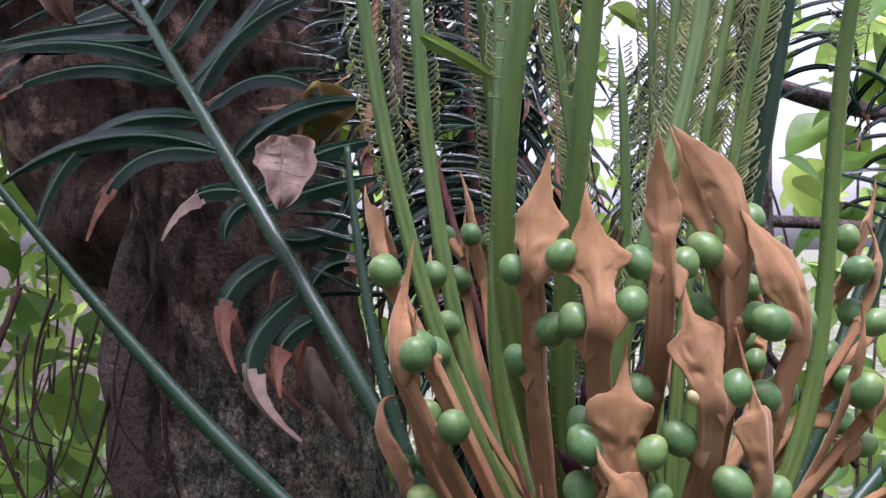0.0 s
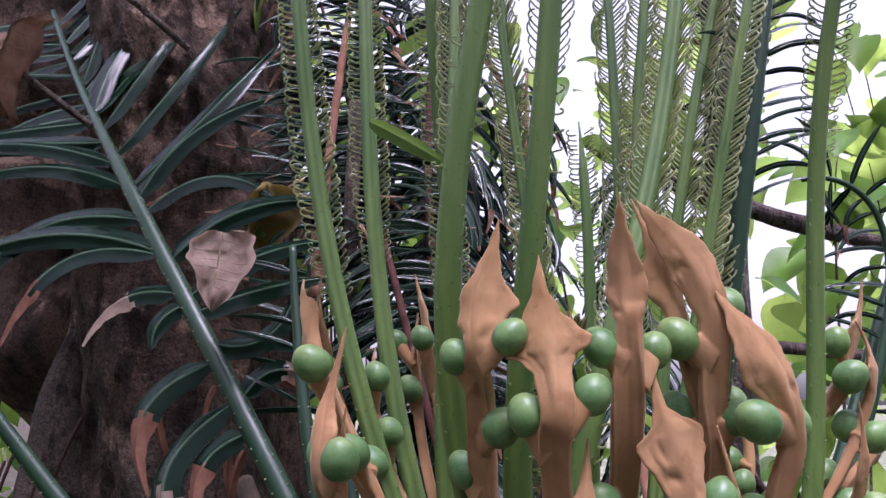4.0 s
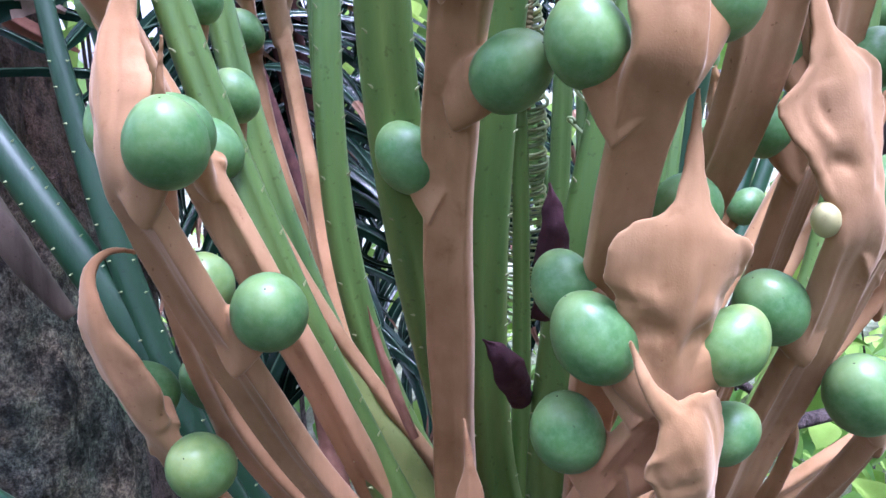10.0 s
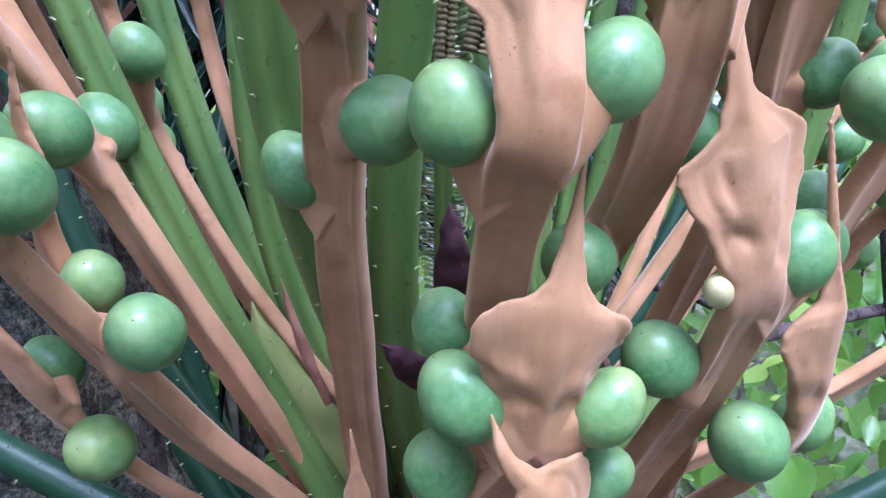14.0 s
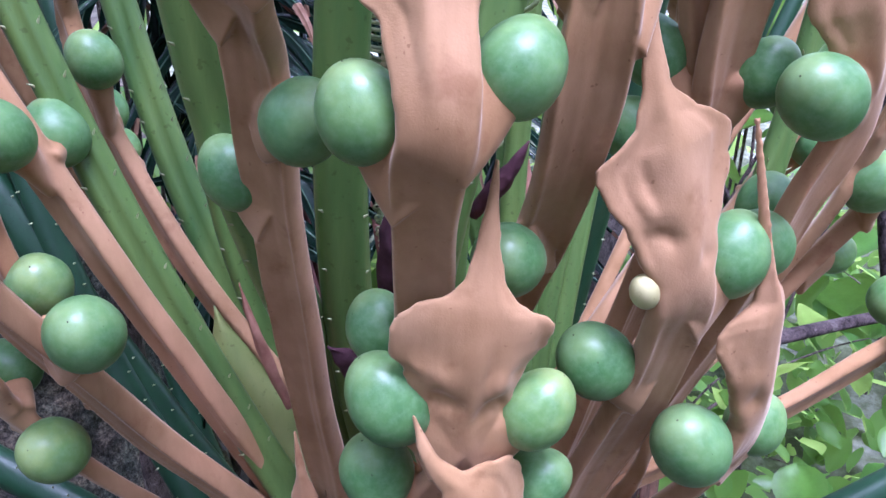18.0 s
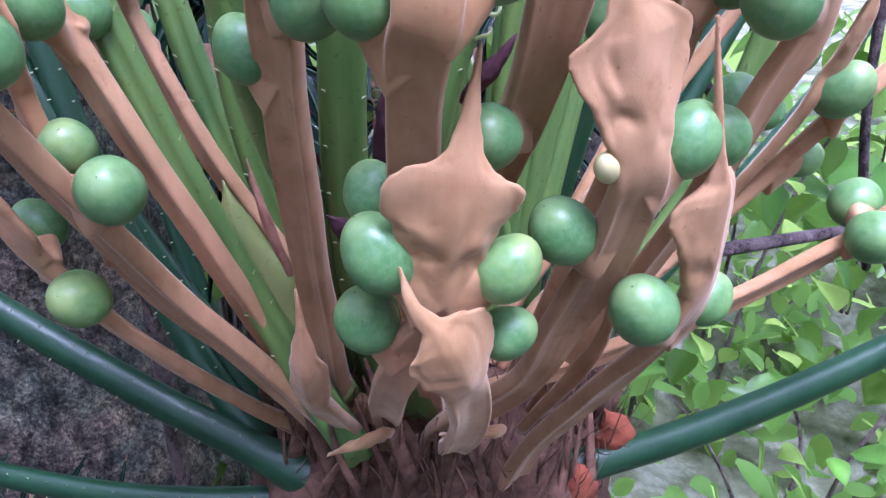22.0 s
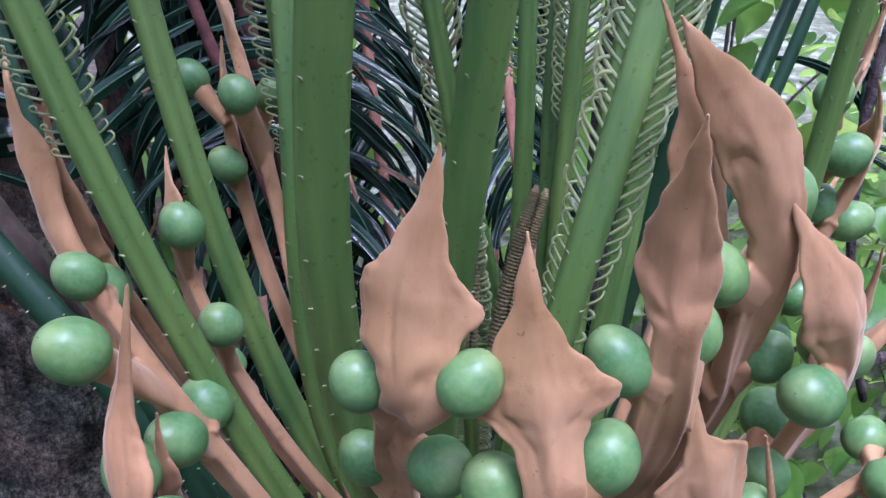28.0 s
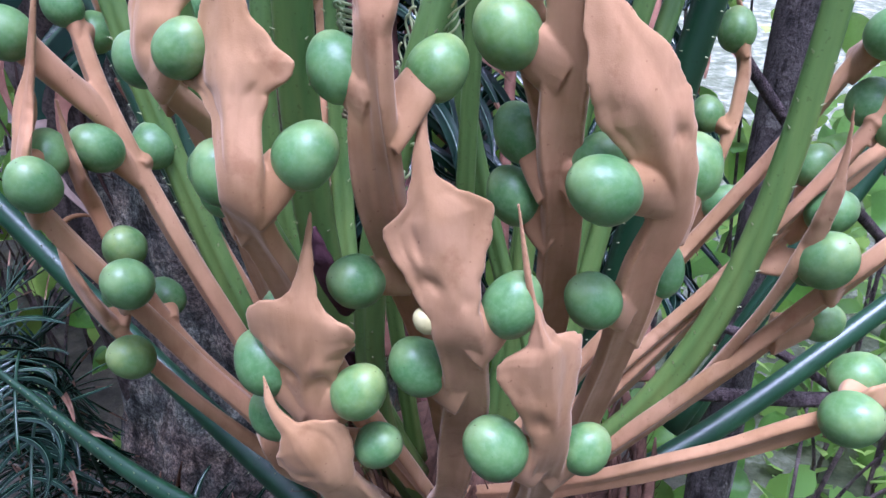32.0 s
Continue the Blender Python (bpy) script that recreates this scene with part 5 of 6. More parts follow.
for k, (tx, ty, tz, lx, ly, lz, gap) in enumerate([(0.242, 0.95, 0.441, 0.245, 0.93, 0.248, 0.0075), (0.268, 0.88, 0.406, 0.235, 0.86, 0.135, 0.0065), (0.355, 0.90, 0.415, 0.275, 0.88, 0.132, 0.007),
                                                 (0.374, 0.86, 0.395, 0.299, 0.84, 0.081, 0.007), (0.41, 0.92, 0.403, 0.331, 0.90, 0.109, 0.007), (0.109, 0.87, 0.367, 0.125, 0.85, 0.14, 0.0065)]):
    Y([(tx, ty, tz), (lx, ly, lz), ((lx + 0.2) / 2, 0.83, -0.12), (0.2 + 0.01 * k, 0.80, -0.33)], 0.2, NEW + " packed in feathery combs", 0.015, 0.0085, 0.34, gap, COMBS, seed=20 + k, turn=-15 * (k % 3) + 10, spines=False)
Y([(0.179, 0.82, 0.22), (0.186, 0.80, 0.088), (0.18, 0.79, -0.1), (0.17, 0.79, -0.33)], 0.0, "short pale young cycad leaf still rolled at its top", 0.014, 0.009, 0.38, 0.0065, SPRIGS, seed=31, top=0.9, spines=False)
Y([(0.125, 0.74, 0.005), (0.13, 0.735, -0.06), (0.135, 0.74, -0.15), (0.15, 0.77, -0.33)], 0.0, "tightly rolled brownish leaf bud in the crown", 0.012, 0.006, 0.15, 0.003, SPRIGS, seed=32, top=0.8, spines=False)

# old fronds
frond([(-0.56, 0.93, 0.13), (-0.301, 0.922, -0.191), (-0.105, 0.880, -0.371), (0.100, 0.76, -0.419)], "long dark green bare frond stalk with pale prickles", 0.021, 1.0, seed=1)
LEFT_LEAFLETS = [(0.70, -57, 0.28, 0.012, 2), (0.655, -50, 0.31, 0.010, 2), (0.615, -45, 0.34, -0.012, 2), (0.575, -53, 0.31, -0.025, 0.93), (0.519, -94, 0.26, -0.055, 2), (0.475, -61, 0.32, -0.028, 2), (0.47, -93, 0.205, -0.048, 0.74),
                 (0.42, -91, 0.118, -0.022, 0.45), (0.405, -125, 0.06, -0.008, 2), (0.343, -133, 0.152, -0.033, 0.52), (0.304, -153, 0.178, -0.047, 0.56), (0.278, -128, 0.10, -0.018, 0.5)]
RIGHT_LEAFLETS = [(0.79, 24, 0.34, -0.010, 2), (0.752, 36, 0.32, -0.012, 2), (0.72, 40, 0.30, 0.010, 2), (0.68, 44, 0.36, -0.016, 2), (0.625, 51, 0.37, -0.022, 2), (0.565, 62, 0.33, -0.02, 2), (0.547, 80, 0.26, 0.026, 2), (0.525, 122, 0.17, 0.030, 2), (0.53, 112, 0.06, 0.005, 0.1),
                  (0.455, 102, 0.2, 0.02, 2), (0.41, 100, 0.17, 0.008, 2), (0.392, 110, 0.16, 0.001, 2), (0.356, 85, 0.105, -0.027, 2), (0.304, 106, 0.075, 0.014, 0.7)]
frond([(-0.542, 1.355, 0.465), (-0.323, 1.076, 0.171), (-0.111, 0.904, -0.099), (0.063, 0.829, -0.418)], "old dark green frond with glossy drooping leaflets and dry brown tips", 0.0215, 0.72, 0.04, 1.15, seed=2, rise=0.32, lean=(-0.35, 0.25, 1), prickles=True, broken=0.06, angle=58, right=48, blades=STIFF, broad=1.5, placed=LEFT_LEAFLETS + RIGHT_LEAFLETS)
frond([(-0.12, 1.0, 0.13), (-0.10, 0.95, -0.05), (-0.06, 0.88, -0.25), (0.06, 0.80, -0.42)], "glossy dark green frond stalk against the trunk", 0.018, 0.7, 0.03, 0.4, seed=3, broken=0.4, blades=STIFF, angle=55)
frond([(-0.2, 1.3, 0.5), (-0.15, 1.2, 0.25), (-0.09, 1.08, 0.0), (0.03, 0.9, -0.42)], "dark glossy frond leaning between trunk and crown", 0.015, 0.4, 0.036, 0.6, seed=14, blades=STIFF, angle=62, broken=0.2, hang=(0.3, 0.7, 0.06))
frond([(0.9, 0.70, 0.02), (0.541, 0.689, -0.247), (0.40, 0.72, -0.37), (0.24, 0.74, -0.415)], "thick dark green frond stalk reaching outwards", 0.021, 0.9, seed=4, prickles=False)
frond([(0.75, 1.1, -0.12), (0.5, 0.95, -0.28), (0.38, 0.87, -0.37), (0.26, 0.82, -0.41)], "dark green frond stalk behind the outer seed leaves", 0.019, 0.9, seed=5, prickles=False)
frond([(-0.42, 1.03, -0.50), (-0.22, 0.915, -0.49), (-0.06, 0.80, -0.485), (0.12, 0.78, -0.45)], "dark green drooping frond stalk with thorny prickles", 0.02, 1.0, seed=6)
frond([(0.464, 0.92, 0.695), (0.414, 0.9, 0.415), (0.339, 0.88, 0.08), (0.26, 0.86, -0.36)], "blue-green stiff upright frond with spiky leaflets", 0.022, 0.5, 0.02, 0.42, seed=8, right=50)
frond([(0.529, 1.1, 0.246), (0.578, 1.1, 0.262), (0.758, 1.12, 0.243), (0.62, 1.13, -0.05), (0.36, 0.98, -0.44)], "dark blue-green frond arching over with raised leaflets", 0.016, 0.66, 0.024, 0.45, seed=9, prickles=False, angle=80, front=(-0.2, -1, 0.1))
frond([(0.84, 1.22, 0.5), (0.74, 1.19, 0.25), (0.6, 1.14, -0.03), (0.37, 0.99, -0.44)], "dark blue-green bare frond stalk beside the arching one", 0.019, 1.0, seed=10, prickles=False)

# slim trunks, twigs, background
stem("sapling", [(0.50, 1.25, 0.9), (0.46, 1.22, 0.2), (0.47, 1.2, -0.4), (0.46, 1.2, -1.28)], lambda u: 0.024 + 0.006 * u, SLIM_BARK, "slim dark grey-brown sapling trunk", "tree trunk")
stem("sapling", [(0.085, 1.6, 1.0), (0.08, 1.6, 0.4), (0.075, 1.6, -0.3), (0.06, 1.6, -1.28)], lambda u: 0.032 + 0.006 * u, SLIM_BARK, "slim grey sapling trunk behind the crown", "tree trunk")
for k, (x, y, z, size, n) in enumerate([(0.95, 1.9, 0.45, 0.15, 34), (1.35, 2.2, 0.1, 0.17, 40), (0.85, 1.65, -0.1, 0.11, 34), (1.2, 1.8, -0.5, 0.11, 26), (0.8, 1.6, -0.85, 0.1, 18), (0.55, 2.3, 1.0, 0.15, 24),
                                        (0.6, 2.0, -0.45, 0.11, 26), (1.6, 2.6, 0.9, 0.2, 30), (0.4, 2.6, 0.1, 0.16, 30), (1.3, 1.1, -0.65, 0.1, 36), (1.7, 2.0, -0.7, 0.15, 40), (1.05, 2.3, -0.6, 0.15, 40),
                                        (0.85, 1.1, -0.95, 0.06, 16), (1.1, 1.3, -0.9, 0.07, 20), (1.45, 1.5, -0.8, 0.1, 44), (0.65, 1.4, -0.85, 0.07, 16), (-1.35, 2.2, -0.15, 0.12, 60), (-1.05, 2.15, 0.12, 0.12, 50), (-1.0, 1.85, -0.8, 0.1, 40), (-1.2, 1.9, -0.45, 0.1, 34), (-1.5, 2.6, -0.3, 0.15, 50), (1.9, 1.0, -0.5, 0.16, 44), (1.5, 0.5, -0.75, 0.12, 40), (2.3, 1.5, -0.3, 0.2, 44), (1.6, 1.6, 0.0, 0.14, 34), (1.25, 0.75, -0.9, 0.08, 20), (-1.3, 2.3, -0.8, 0.12, 50)]):
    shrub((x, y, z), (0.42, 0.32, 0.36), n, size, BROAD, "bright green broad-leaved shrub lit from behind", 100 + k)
# dark backing behind the crown; its shade lies in the leaf colour
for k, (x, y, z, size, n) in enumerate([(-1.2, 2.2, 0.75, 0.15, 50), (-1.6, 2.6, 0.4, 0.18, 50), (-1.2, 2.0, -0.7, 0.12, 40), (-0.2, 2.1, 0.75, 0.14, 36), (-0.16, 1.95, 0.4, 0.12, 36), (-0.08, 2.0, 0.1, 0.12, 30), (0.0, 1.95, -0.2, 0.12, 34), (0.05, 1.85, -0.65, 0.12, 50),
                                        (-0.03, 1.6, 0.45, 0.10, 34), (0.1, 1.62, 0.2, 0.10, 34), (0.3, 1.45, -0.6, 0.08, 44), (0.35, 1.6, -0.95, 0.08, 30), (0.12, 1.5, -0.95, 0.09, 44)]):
    shrub((x, y, z), (0.32, 0.2, 0.26), n, size, BROAD_SHADED, "undergrowth with shade put into its dark green leaf colour", 200 + k)
for k, (x, y, z, dx, dy, dz) in enumerate([(-0.2, 1.15, -0.95, -0.3, -0.1, 0.05), (-0.55, 1.2, -1.0, 0.3, -0.3, 0.1), (-0.15, 1.2, -1.0, -0.2, -0.3, 0.05), (-0.75, 1.2, -0.9, 0.35, -0.15, 0.0), (0.1, 1.15, -1.0, -0.2, -0.25, 0.05), (-0.35, 1.05, -0.75, -0.05, -0.3, -0.05), (-0.2, 1.0, -0.8, -0.2, -0.25, -0.02), (-0.5, 1.1, -0.75, 0.15, -0.3, -0.05), (-0.5, 1.2, -0.5, 0.15, -0.25, -0.05), (-0.6, 1.25, -0.45, 0.2, -0.25, -0.1), (-0.45, 1.15, -0.6, 0.1, -0.2, -0.02), (-0.65, 1.2, -0.6, 0.25, -0.2, 0.0)]):
    foot = (x, y + 0.1, -1.27)
    frond([(x + dx, y + dy, z + dz), (x, y, z + 0.2), (x, y + 0.1, -0.95), foot], "dark green fern-like frond in the undergrowth", 0.008, 0.4, 0.014, 0.5, seed=60 + k, prickles=False, angle=70, front=(0, -0.6, 0.8), group="undergrowth fronds")

# twigs across the clearing
T = "thin brown twig among green leaves"
stem("twig", [(0.36, 0.93, -0.36), (0.47, 0.94, -0.37), (0.62, 0.97, -0.36), (0.95, 1.05, -0.40)], lambda u: 0.0075 - 0.002 * u, TWIG, "purplish-brown forked twig beside the crown", "twig", 10, 30, 0.25)
stem("twig", [(0.50, 0.955, -0.365), (0.45, 0.95, -0.33), (0.41, 0.95, -0.30), (0.36, 0.95, -0.30)], lambda u: 0.004 + 0.001 * u, TWIG, T, "twig", 8, 20, 0.2)
stem("twig", [(0.62, 1.0, 0.02), (0.60, 0.99, -0.12), (0.62, 0.98, -0.25), (0.70, 0.98, -0.42)], lambda u: 0.0055 - 0.001 * u, TWIG, T, "twig", 8, 30, 0.3)
stem("twig", [(0.37, 1.02, -0.07), (0.43, 1.05, -0.15), (0.49, 1.08, -0.21), (0.59, 1.15, -0.31)], lambda u: 0.006 - 0.001 * u, TWIG, T, "twig", 8, 20, 0.3)
stem("branch", [(0.30, 1.35, 0.06), (0.48, 1.4, 0.05), (0.7, 1.45, 0.06), (1.2, 1.6, 0.0)], lambda u: 0.011, TWIG, "level brown branch among bright leaves", "branch", 10, 30, 0.2)
stem("branch", [(0.42, 1.5, 0.38), (0.6, 1.5, 0.30), (0.75, 1.5, 0.27), (1.1, 1.55, 0.2)], lambda u: 0.016, TWIG, "gnarled dark branch among bright leaves", "branch", 12, 30, 0.4)

curled_leaf((-0.19, 0.965, 0.142), 0.1, "pale curled dead leaf hanging on a frond", PALE_DRY, (-10, 8, 20), 1)
curled_leaf((-0.495, 1.105, 0.465), 0.15, "brown crumpled dead leaf caught in a frond", BROWN_DRY, (5, 10, -20), 2)
curled_leaf((-0.18, 1.13, 0.238), 0.1, "yellowing leaf folded behind a frond", YELLOW, (8, 6, 40), 4)

frond([(0.06, 1.28, 0.75), (0.03, 1.25, 0.4), (0.0, 1.2, 0.1), (0.14, 0.89, -0.42)], "dead reddish-brown frond hanging behind the crown", 0.014, 0.2, 0.021, 0.8, seed=12, broken=0.15, hang=(0.25, 0.9, 0.018), prickles=False, mat=MAROON, leaf_mat=MAROON, angle=125, group="dead fronds")
frond([(-0.17, 1.22, 0.66), (-0.10, 1.22, 0.48), (-0.05, 1.2, 0.25), (0.14, 0.89, -0.42)], "dead maroon frond with a stiff comb of strips", 0.010, 0.35, 0.0115, 0.62, seed=15, broken=0.05, hang=(0.3, 0.75, 0.03), prickles=False, mat=MAROON, leaf_mat=MAROON, angle=95, group="dead fronds")
frond([(0.10, 1.32, 0.50), (0.07, 1.3, 0.32), (0.04, 1.25, 0.1), (0.14, 0.89, -0.42)], "dead rusty frond with tangled drooping strips", 0.010, 0.3, 0.016, 0.7, seed=16, broken=0.1, hang=(0.25, 0.9, 0.02), prickles=False, mat=MAROON, leaf_mat=DRY, angle=118, group="dead fronds")
stem("sapling", [(-0.064, 1.14, 0.36), (-0.067, 1.13, 0.23), (-0.074, 1.13, 0.08), (-0.06, 1.16, -0.35), (-0.05, 1.2, -1.28)], lambda u: 0.0095 + 0.003 * u, GREY_TWIG, "thin pale grey sapling behind the crown", "tree trunk", 12, 50, 0.2)
frond([(-0.1, 1.3, 0.55), (-0.08, 1.25, 0.3), (-0.06, 1.2, 0.05), (0.14, 0.89, -0.42)], "withered brown frond with drooping strips", 0.010, 0.2, 0.022, 0.75, seed=13, broken=0.25, hang=(0.25, 0.9, 0.025), prickles=False, mat=MAROON, leaf_mat=DRY, angle=135, group="dead fronds")


def leaf_cloud(name, spots, mat, label, category, sizes, seed):
    """Leaves too many to count, as one mesh."""
    rng = random.Random(seed)
    bm = bmesh.new()
    for p in spots:
        s = rng.uniform(*sizes)
        m = Matrix.Translation(p) @ pose(0, 0, 0, rng.uniform(-40, 40), rng.uniform(-10, 60), rng.uniform(0, 360)) @ Matrix.Scale(s, 4)
        rows = []
        for i in range(5):
            u = i / 4
            w = 0.3 * math.sin(math.pi * (0.06 + 0.9 * u)) ** 0.8
            rows.append([bm.verts.new(m @ Vector((u, w * v, -0.2 * u * u + 0.08 * abs(v)))) for v in (-1, 0, 1)])
        for r, t in zip(rows, rows[1:]):
            for j in range(2):
                bm.faces.new((r[j], r[j + 1], t[j + 1], t[j]))
    return tagged(part(name, bm, mat), label, category, kind="stuff")


# leaves added out of view to block sky light, thinned towards the sun
rng = random.Random(9)
spots = []
for k in range(7200):
    if k < 2900:
        p = Vector((rng.uniform(-2.6, 2.4), rng.uniform(-2.4, 2.9), rng.uniform(1.75, 3.4)))
        open_sky = (p - Vector((0.2, 0.65, 0))).normalized().dot(Vector((0.05, -0.28, 1)).normalized()) > 0.87
        if p.x - 0.12 * p.z > 0.6 or p.x < -1.3 or (open_sky and rng.random() < 0.7):
            continue
    else:
        a = rng.uniform(math.pi * 0.9, math.pi * 2.1)
        r = 2.2 + 2.2 * rng.random() ** 1.5
        p = Vector((r * math.cos(a), 0.4 + r * math.sin(a), -1.2 + 3.3 * rng.random()))
    spots.append(p)
leaf_cloud("tree_canopy", spots, BROAD_SHADED, "unseen leaves added overhead and behind the camera to block light", "tree canopy", (0.14, 0.3), 3)
spots = []
for k in range(4600):
    a = rng.uniform(-0.5, math.pi * 0.95)
    r = rng.uniform(2.4, 4.2)
    z = -1.25 + 2.9 * rng.random() ** 1.4
    if 1.15 < a < 1.8 and z > -0.1 and rng.random() < 0.2:
        continue
    if noise.noise(Vector((a * 3.2, z * 1.6, 2.0))) > (-0.02 if a < 1.9 else -0.2):
        spots.append(Vector((0.2 + r * math.cos(a), 0.7 + r * math.sin(a), z)))
leaf_cloud("far_foliage", spots, BROAD, "bright green foliage beyond the clearing", "foliage", (0.07, 0.19), 4)

spots = [Vector((rng.uniform(0.6, 3.2), rng.uniform(-0.4, 3.2), -1.25 + 0.42 * rng.random() ** 2)) for k in range(4600)]
spots = [p for p in spots if noise.noise(p * 2.6) > (-0.1 if p.x < 1.7 else -0.15) and p.x + 0.4 * p.y > 0.95]
leaf_cloud("ground_cover", spots, BROAD, "low bright green ground cover in dappled light", "ground cover", (0.04, 0.10), 6)


# small things in the crown
def scale_leaf(name, ctrl, width, mat, label, category, seed=0):
    """A pointed scale, cupped round the stalks."""
    ob = thing(name, ctrl[-1], label, category)
    pts, tans = samples(ctrl, 30)
    bm = bmesh.new()

    def section(i, a):
        u = i / 29
        w = width * 0.5 * piece(u, [(0, 0.05), (0.25, 0.6), (0.6, 1.0), (1, 0.75)])
        c, d = math.cos(a), math.sin(a)
        return w * c * (1 + 0.12 * noise.noise(Vector((u * 6, c * 2, seed)))), 0.0016 * d - w * 0.45 * c * c + 0.002 * noise.noise(Vector((u * 7, c * 3, seed + 4)))
    sweep(bm, pts, tans, [Vector((-0.1, -1, 0.2))] * 30, section, 16, ob.location)
    part("scale", bm, mat, ob)
    return ob


scale_leaf("bract", [(0.047, 0.774, -0.192), (0.053, 0.762, -0.232), (0.074, 0.746, -0.27), (0.108, 0.738, -0.33)], 0.038, SHEATH, "yellow-green pointed sheath at the foot of a petiole", "bract", 1)
scale_leaf("bract", [(0.117, 0.674, -0.104), (0.119, 0.669, -0.118), (0.121, 0.671, -0.136), (0.125, 0.692, -0.165)], 0.015, PURPLE, "dark purple withered bract", "bract", 2)
scale_leaf("bract", [(0.095, 0.687, -0.170), (0.105, 0.683, -0.178), (0.113, 0.690, -0.192), (0.124, 0.708, -0.210)], 0.016, PURPLE, "dark purple folded bract", "bract", 3)
scale_leaf("bract", [(0.180, 0.700, -0.090), (0.174, 0.697, -0.100), (0.168, 0.698, -0.110), (0.160, 0.71, -0.125)], 0.009, PURPLE, "dark purple torn bract between stalks", "bract", 10)
scale_leaf("bract", [(0.06, 0.752, -0.17), (0.064, 0.748, -0.19), (0.07, 0.744, -0.21), (0.08, 0.74, -0.235)], 0.006, DRY, "thin rusty bract tip", "bract", 4)
scale_leaf("bract", [(0.285, 0.738, -0.355), (0.298, 0.728, -0.368), (0.30, 0.725, -0.388), (0.285, 0.74, -0.41)], 0.035, RED_SCALE, "rust-red papery scale at the crown's edge", "scale", 5)
scale_leaf("bract", [(0.262, 0.725, -0.385), (0.268, 0.715, -0.40), (0.268, 0.713, -0.42), (0.258, 0.73, -0.45)], 0.04, RED_SCALE, "dark red papery scale", "scale", 6)
scale_leaf("bract", [(0.225, 0.655, -0.2), (0.235, 0.652, -0.23), (0.23, 0.67, -0.26), (0.215, 0.71, -0.34)], 0.012, FELT, "narrow felted brown bract between stalks", "bract", 7)
scale_leaf("bract", [(0.095, 0.69, -0.322), (0.115, 0.672, -0.298), (0.13, 0.68, -0.302), (0.132, 0.715, -0.335)], 0.011, FELT, "curved felted bract lying on the fibres", "bract", 8)
scale_leaf("bract", [(0.158, 0.69, -0.315), (0.183, 0.672, -0.302), (0.20, 0.68, -0.31), (0.195, 0.715, -0.345)], 0.011, FELT, "curved felted bract lying on the fibres", "bract", 9)
leaf = thing("hanging_leaf", (-0.024, 0.855, 0.229), "narrow green leaf hanging between the young leaves", "leaf")
lf = part_of("blade", blade_mesh("blade", 0.095, 0.017, 25, 0.2), BROAD, leaf)
lf.matrix_local = pose(0, 0, 0, -60, 28, -6)
leaf = thing("hanging_leaf", (0.075, 0.85, 0.195), "small pale green leaf caught on a stalk", "leaf")
lf = part_of("blade", BROADS[1], BROAD, leaf)
lf.matrix_local = pose(0, 0, 0, 70, 20, 200) @ Matrix.Scale(0.038, 4)

for k, (x, y, z, tx, tz) in enumerate([(0.16, 1.15, -0.35, 0.2, 0.5), (0.3, 1.12, -0.35, 0.36, 0.35), (0.05, 1.12, -0.35, 0.12, 0.3)]):
    frond([(tx, y + 0.2, tz), (x + 0.02, y + 0.15, 0.1), (x, y + 0.05, -0.15), (x + 0.03, y - 0.15, -0.38)], "dead brown frond standing behind the crown", 0.012, 0.12, 0.016, 0.6, seed=80 + k, prickles=False, mat=DRY, leaf_mat=DRY, angle=130, group="dead fronds")


# withered bits hanging by the trunk
stem("dead_stalk", [(-0.206, 1.2, -0.151), (-0.18, 1.17, -0.197), (-0.156, 1.17, -0.235), (-0.131, 1.17, -0.274)], lambda u: 0.016 - 0.012 * abs(u - 0.4), GREY_DRY, "split grey-brown dead frond base against the trunk", "dead stalk", 12, 30, 0.5)
for top, end, w in [((-0.302, 1.12, -0.055), (-0.295, 1.12, -0.146), 0.02), ((-0.254, 1.12, -0.155), (-0.201, 1.1, -0.244), 0.017), ((-0.21, 1.13, -0.102), (-0.219, 1.12, -0.201), 0.02), ((-0.151, 1.08, -0.009), (-0.103, 1.06, -0.05), 0.022), ((-0.235, 1.14, -0.027), (-0.255, 1.12, -0.071), 0.013), ((-0.185, 1.1, -0.106), (-0.22, 1.09, -0.191), 0.018), ((-0.102, 1.1, -0.134), (-0.072, 1.08, -0.207), 0.02)]:
    a, b = Vector(top), Vector(end)
    leaf = thing("dry_leaflet", a, "dry brown leaflet hanging beside the trunk", "dry leaflet", "dry hanging leaflets")
    x = (b - a).normalized()
    y = Vector((0.25, -1, 0.1)).cross(x).normalized()
    lf = part_of("blade", blade_mesh("blade", (b - a).length, w * 0.62, 25, 0.7, 14, 70, 30), DRY, leaf)
    lf.matrix_local = Matrix((x, y, x.cross(y))).transposed().to_4x4()
stem("twig", [(-0.66, 1.07, 0.49), (-0.575, 1.075, 0.43), (-0.506, 1.09, 0.378), (-0.415, 1.12, 0.312)], lambda u: 0.0062 - 0.0015 * u, GREY_TWIG, "bare grey-brown twig lying across a dead leaf", "twig", 10, 30, 0.25)
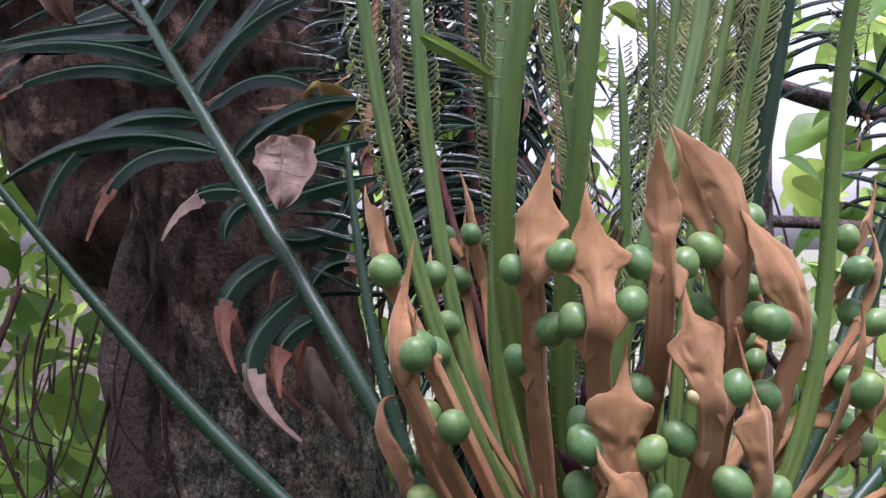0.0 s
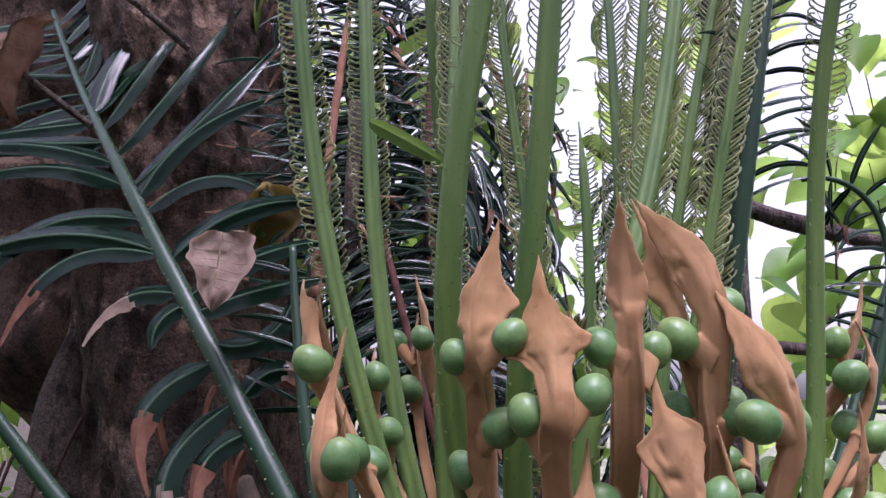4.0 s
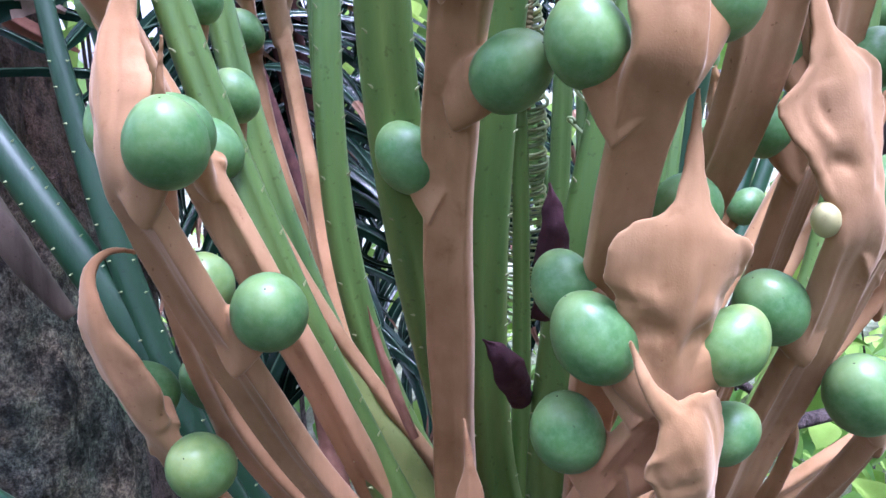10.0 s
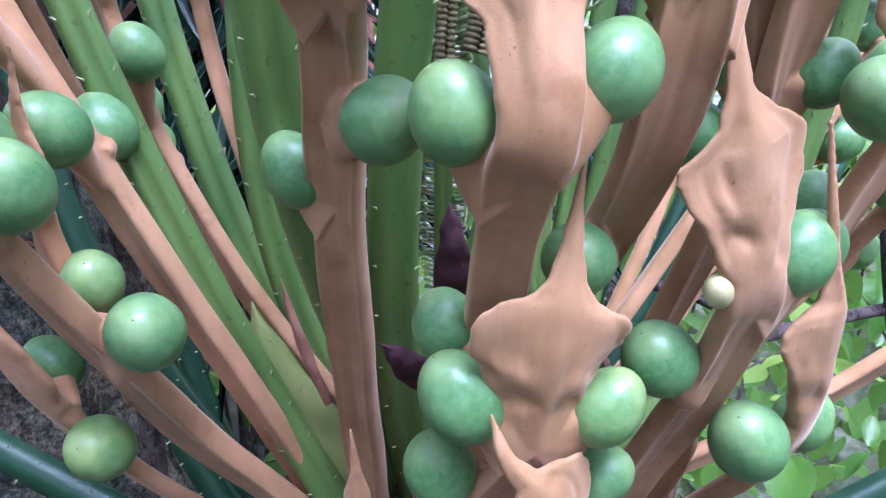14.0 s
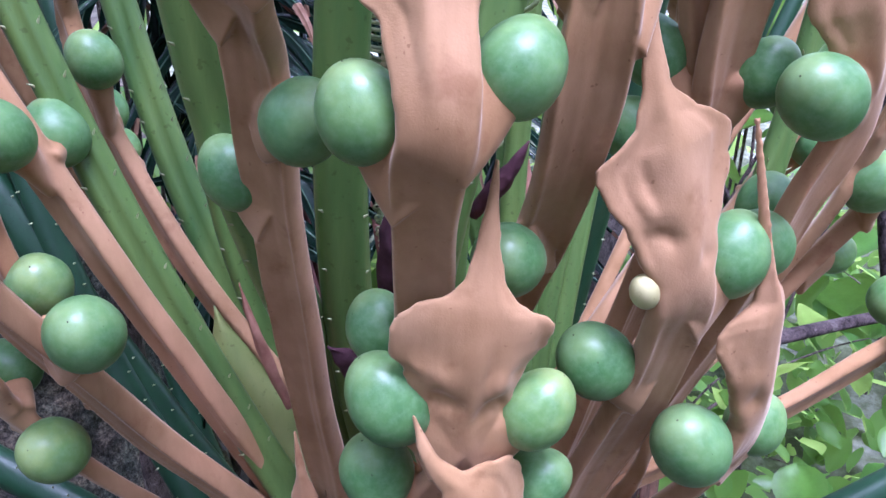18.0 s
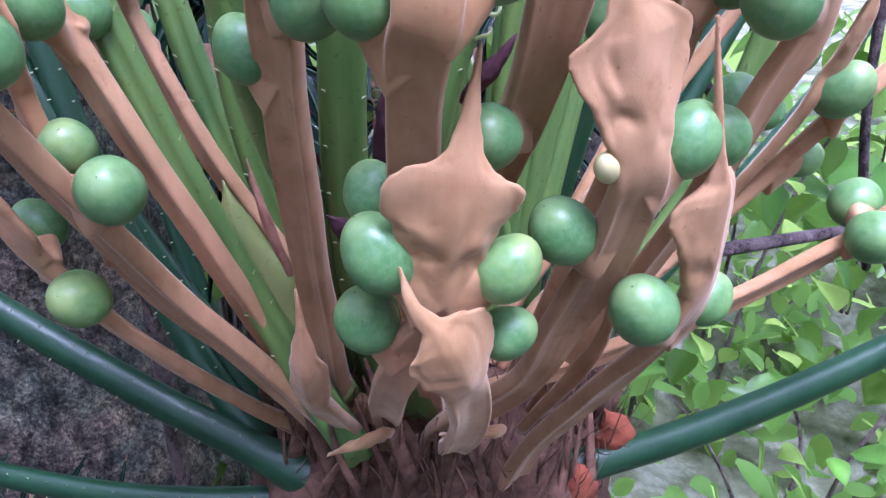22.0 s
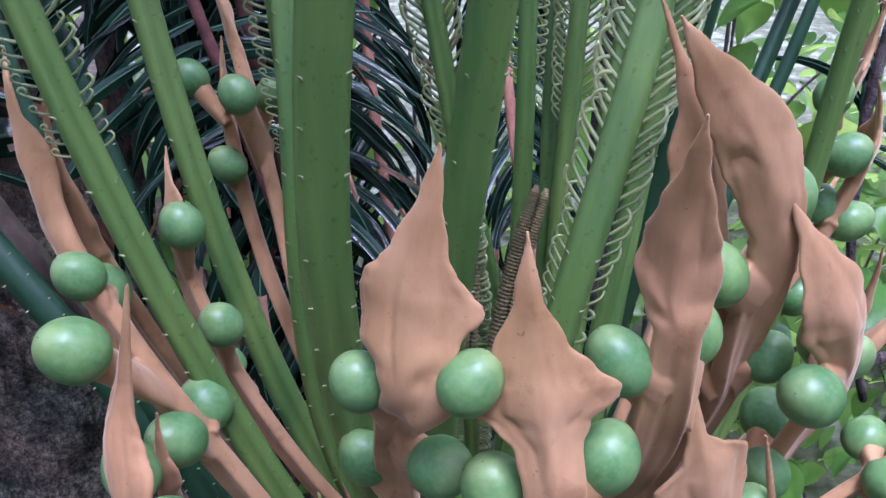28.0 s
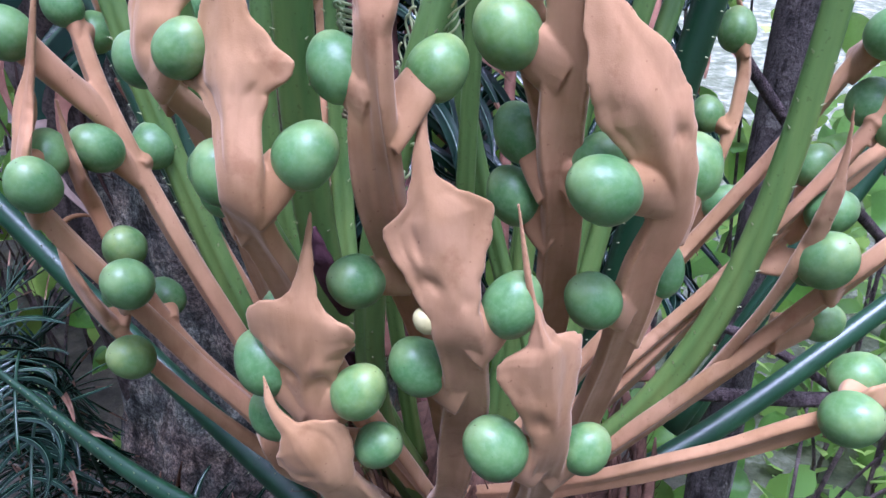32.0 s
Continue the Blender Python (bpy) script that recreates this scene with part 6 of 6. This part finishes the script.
stem("twig", [(-0.445, 1.12, 0.555), (-0.400, 1.12, 0.515), (-0.366, 1.12, 0.49), (-0.312, 1.18, 0.452)], lambda u: 0.0058 - 0.001 * u, GREY_TWIG, "bare grey-brown twig resting against the trunk", "twig", 10, 30, 0.25)
stem("twig", [(-0.272, 1.2, 0.60), (-0.262, 1.2, 0.55), (-0.258, 1.2, 0.52), (-0.268, 1.23, 0.49)], lambda u: 0.0058 - 0.001 * u, GREY_TWIG, "bare grey-brown twig resting against the trunk", "twig", 10, 30, 0.25)
frond([(-0.071, 1.25, 0.761), (-0.081, 1.22, 0.54), (-0.11, 1.18, 0.327), (-0.105, 1.1, 0.082)], "dead maroon-brown frond with a comb of dry leaflets", 0.012, 0.15, 0.010, 0.5, seed=90, prickles=False, mat=DRY, leaf_mat=DRY, angle=78, group="dead fronds")


def rolled_leaf(ctrl, radius, label):
    """A new leaf still rolled up: a ribbed, tapering roll of packed leaflets."""
    ob = thing("rolled_leaf", ctrl[-1], label, "leaf", "rolled new leaves")
    pts, tans = samples(ctrl, 150)
    for side in (-1, 1):
        bm = bmesh.new()

        def section(i, a):
            u = i / 149
            r = 0.85 * radius * piece(u, [(0, 0.35), (0.08, 0.75), (0.4, 1.0), (1, 0.9)]) * (1 + 0.2 * math.sin(i * 2.1 + side))
            return r * 0.8 * math.cos(a) + side * radius * 0.62, r * math.sin(a)
        sweep(bm, pts, tans, [Vector((0.1, -1, 0.1))] * 150, section, 12, ob.location)
        part("leaflet_roll", bm, ROLLED, ob)
    return ob


for ctrl, radius in [([(0.157, 0.715, 0.022), (0.149, 0.71, 0.006), (0.14, 0.705, -0.018), (0.132, 0.7, -0.055)], 0.0045), ([(0.134, 0.745, 0.029), (0.133, 0.74, 0.001), (0.13, 0.735, -0.032), (0.128, 0.73, -0.077)], 0.0035)]:
    rolled_leaf(ctrl, radius, "tan-olive new leaf rolled into two ribbed coils")
leaf = thing("hanging_leaf", (-0.16, 1.15, 0.236), "yellowed leaf caught against the trunk", "leaf")
lf = part_of("blade", BROADS[2], YELLOW, leaf)
lf.matrix_local = pose(0, 0, 0, 75, 65, 160) @ Matrix.Scale(0.075, 4)
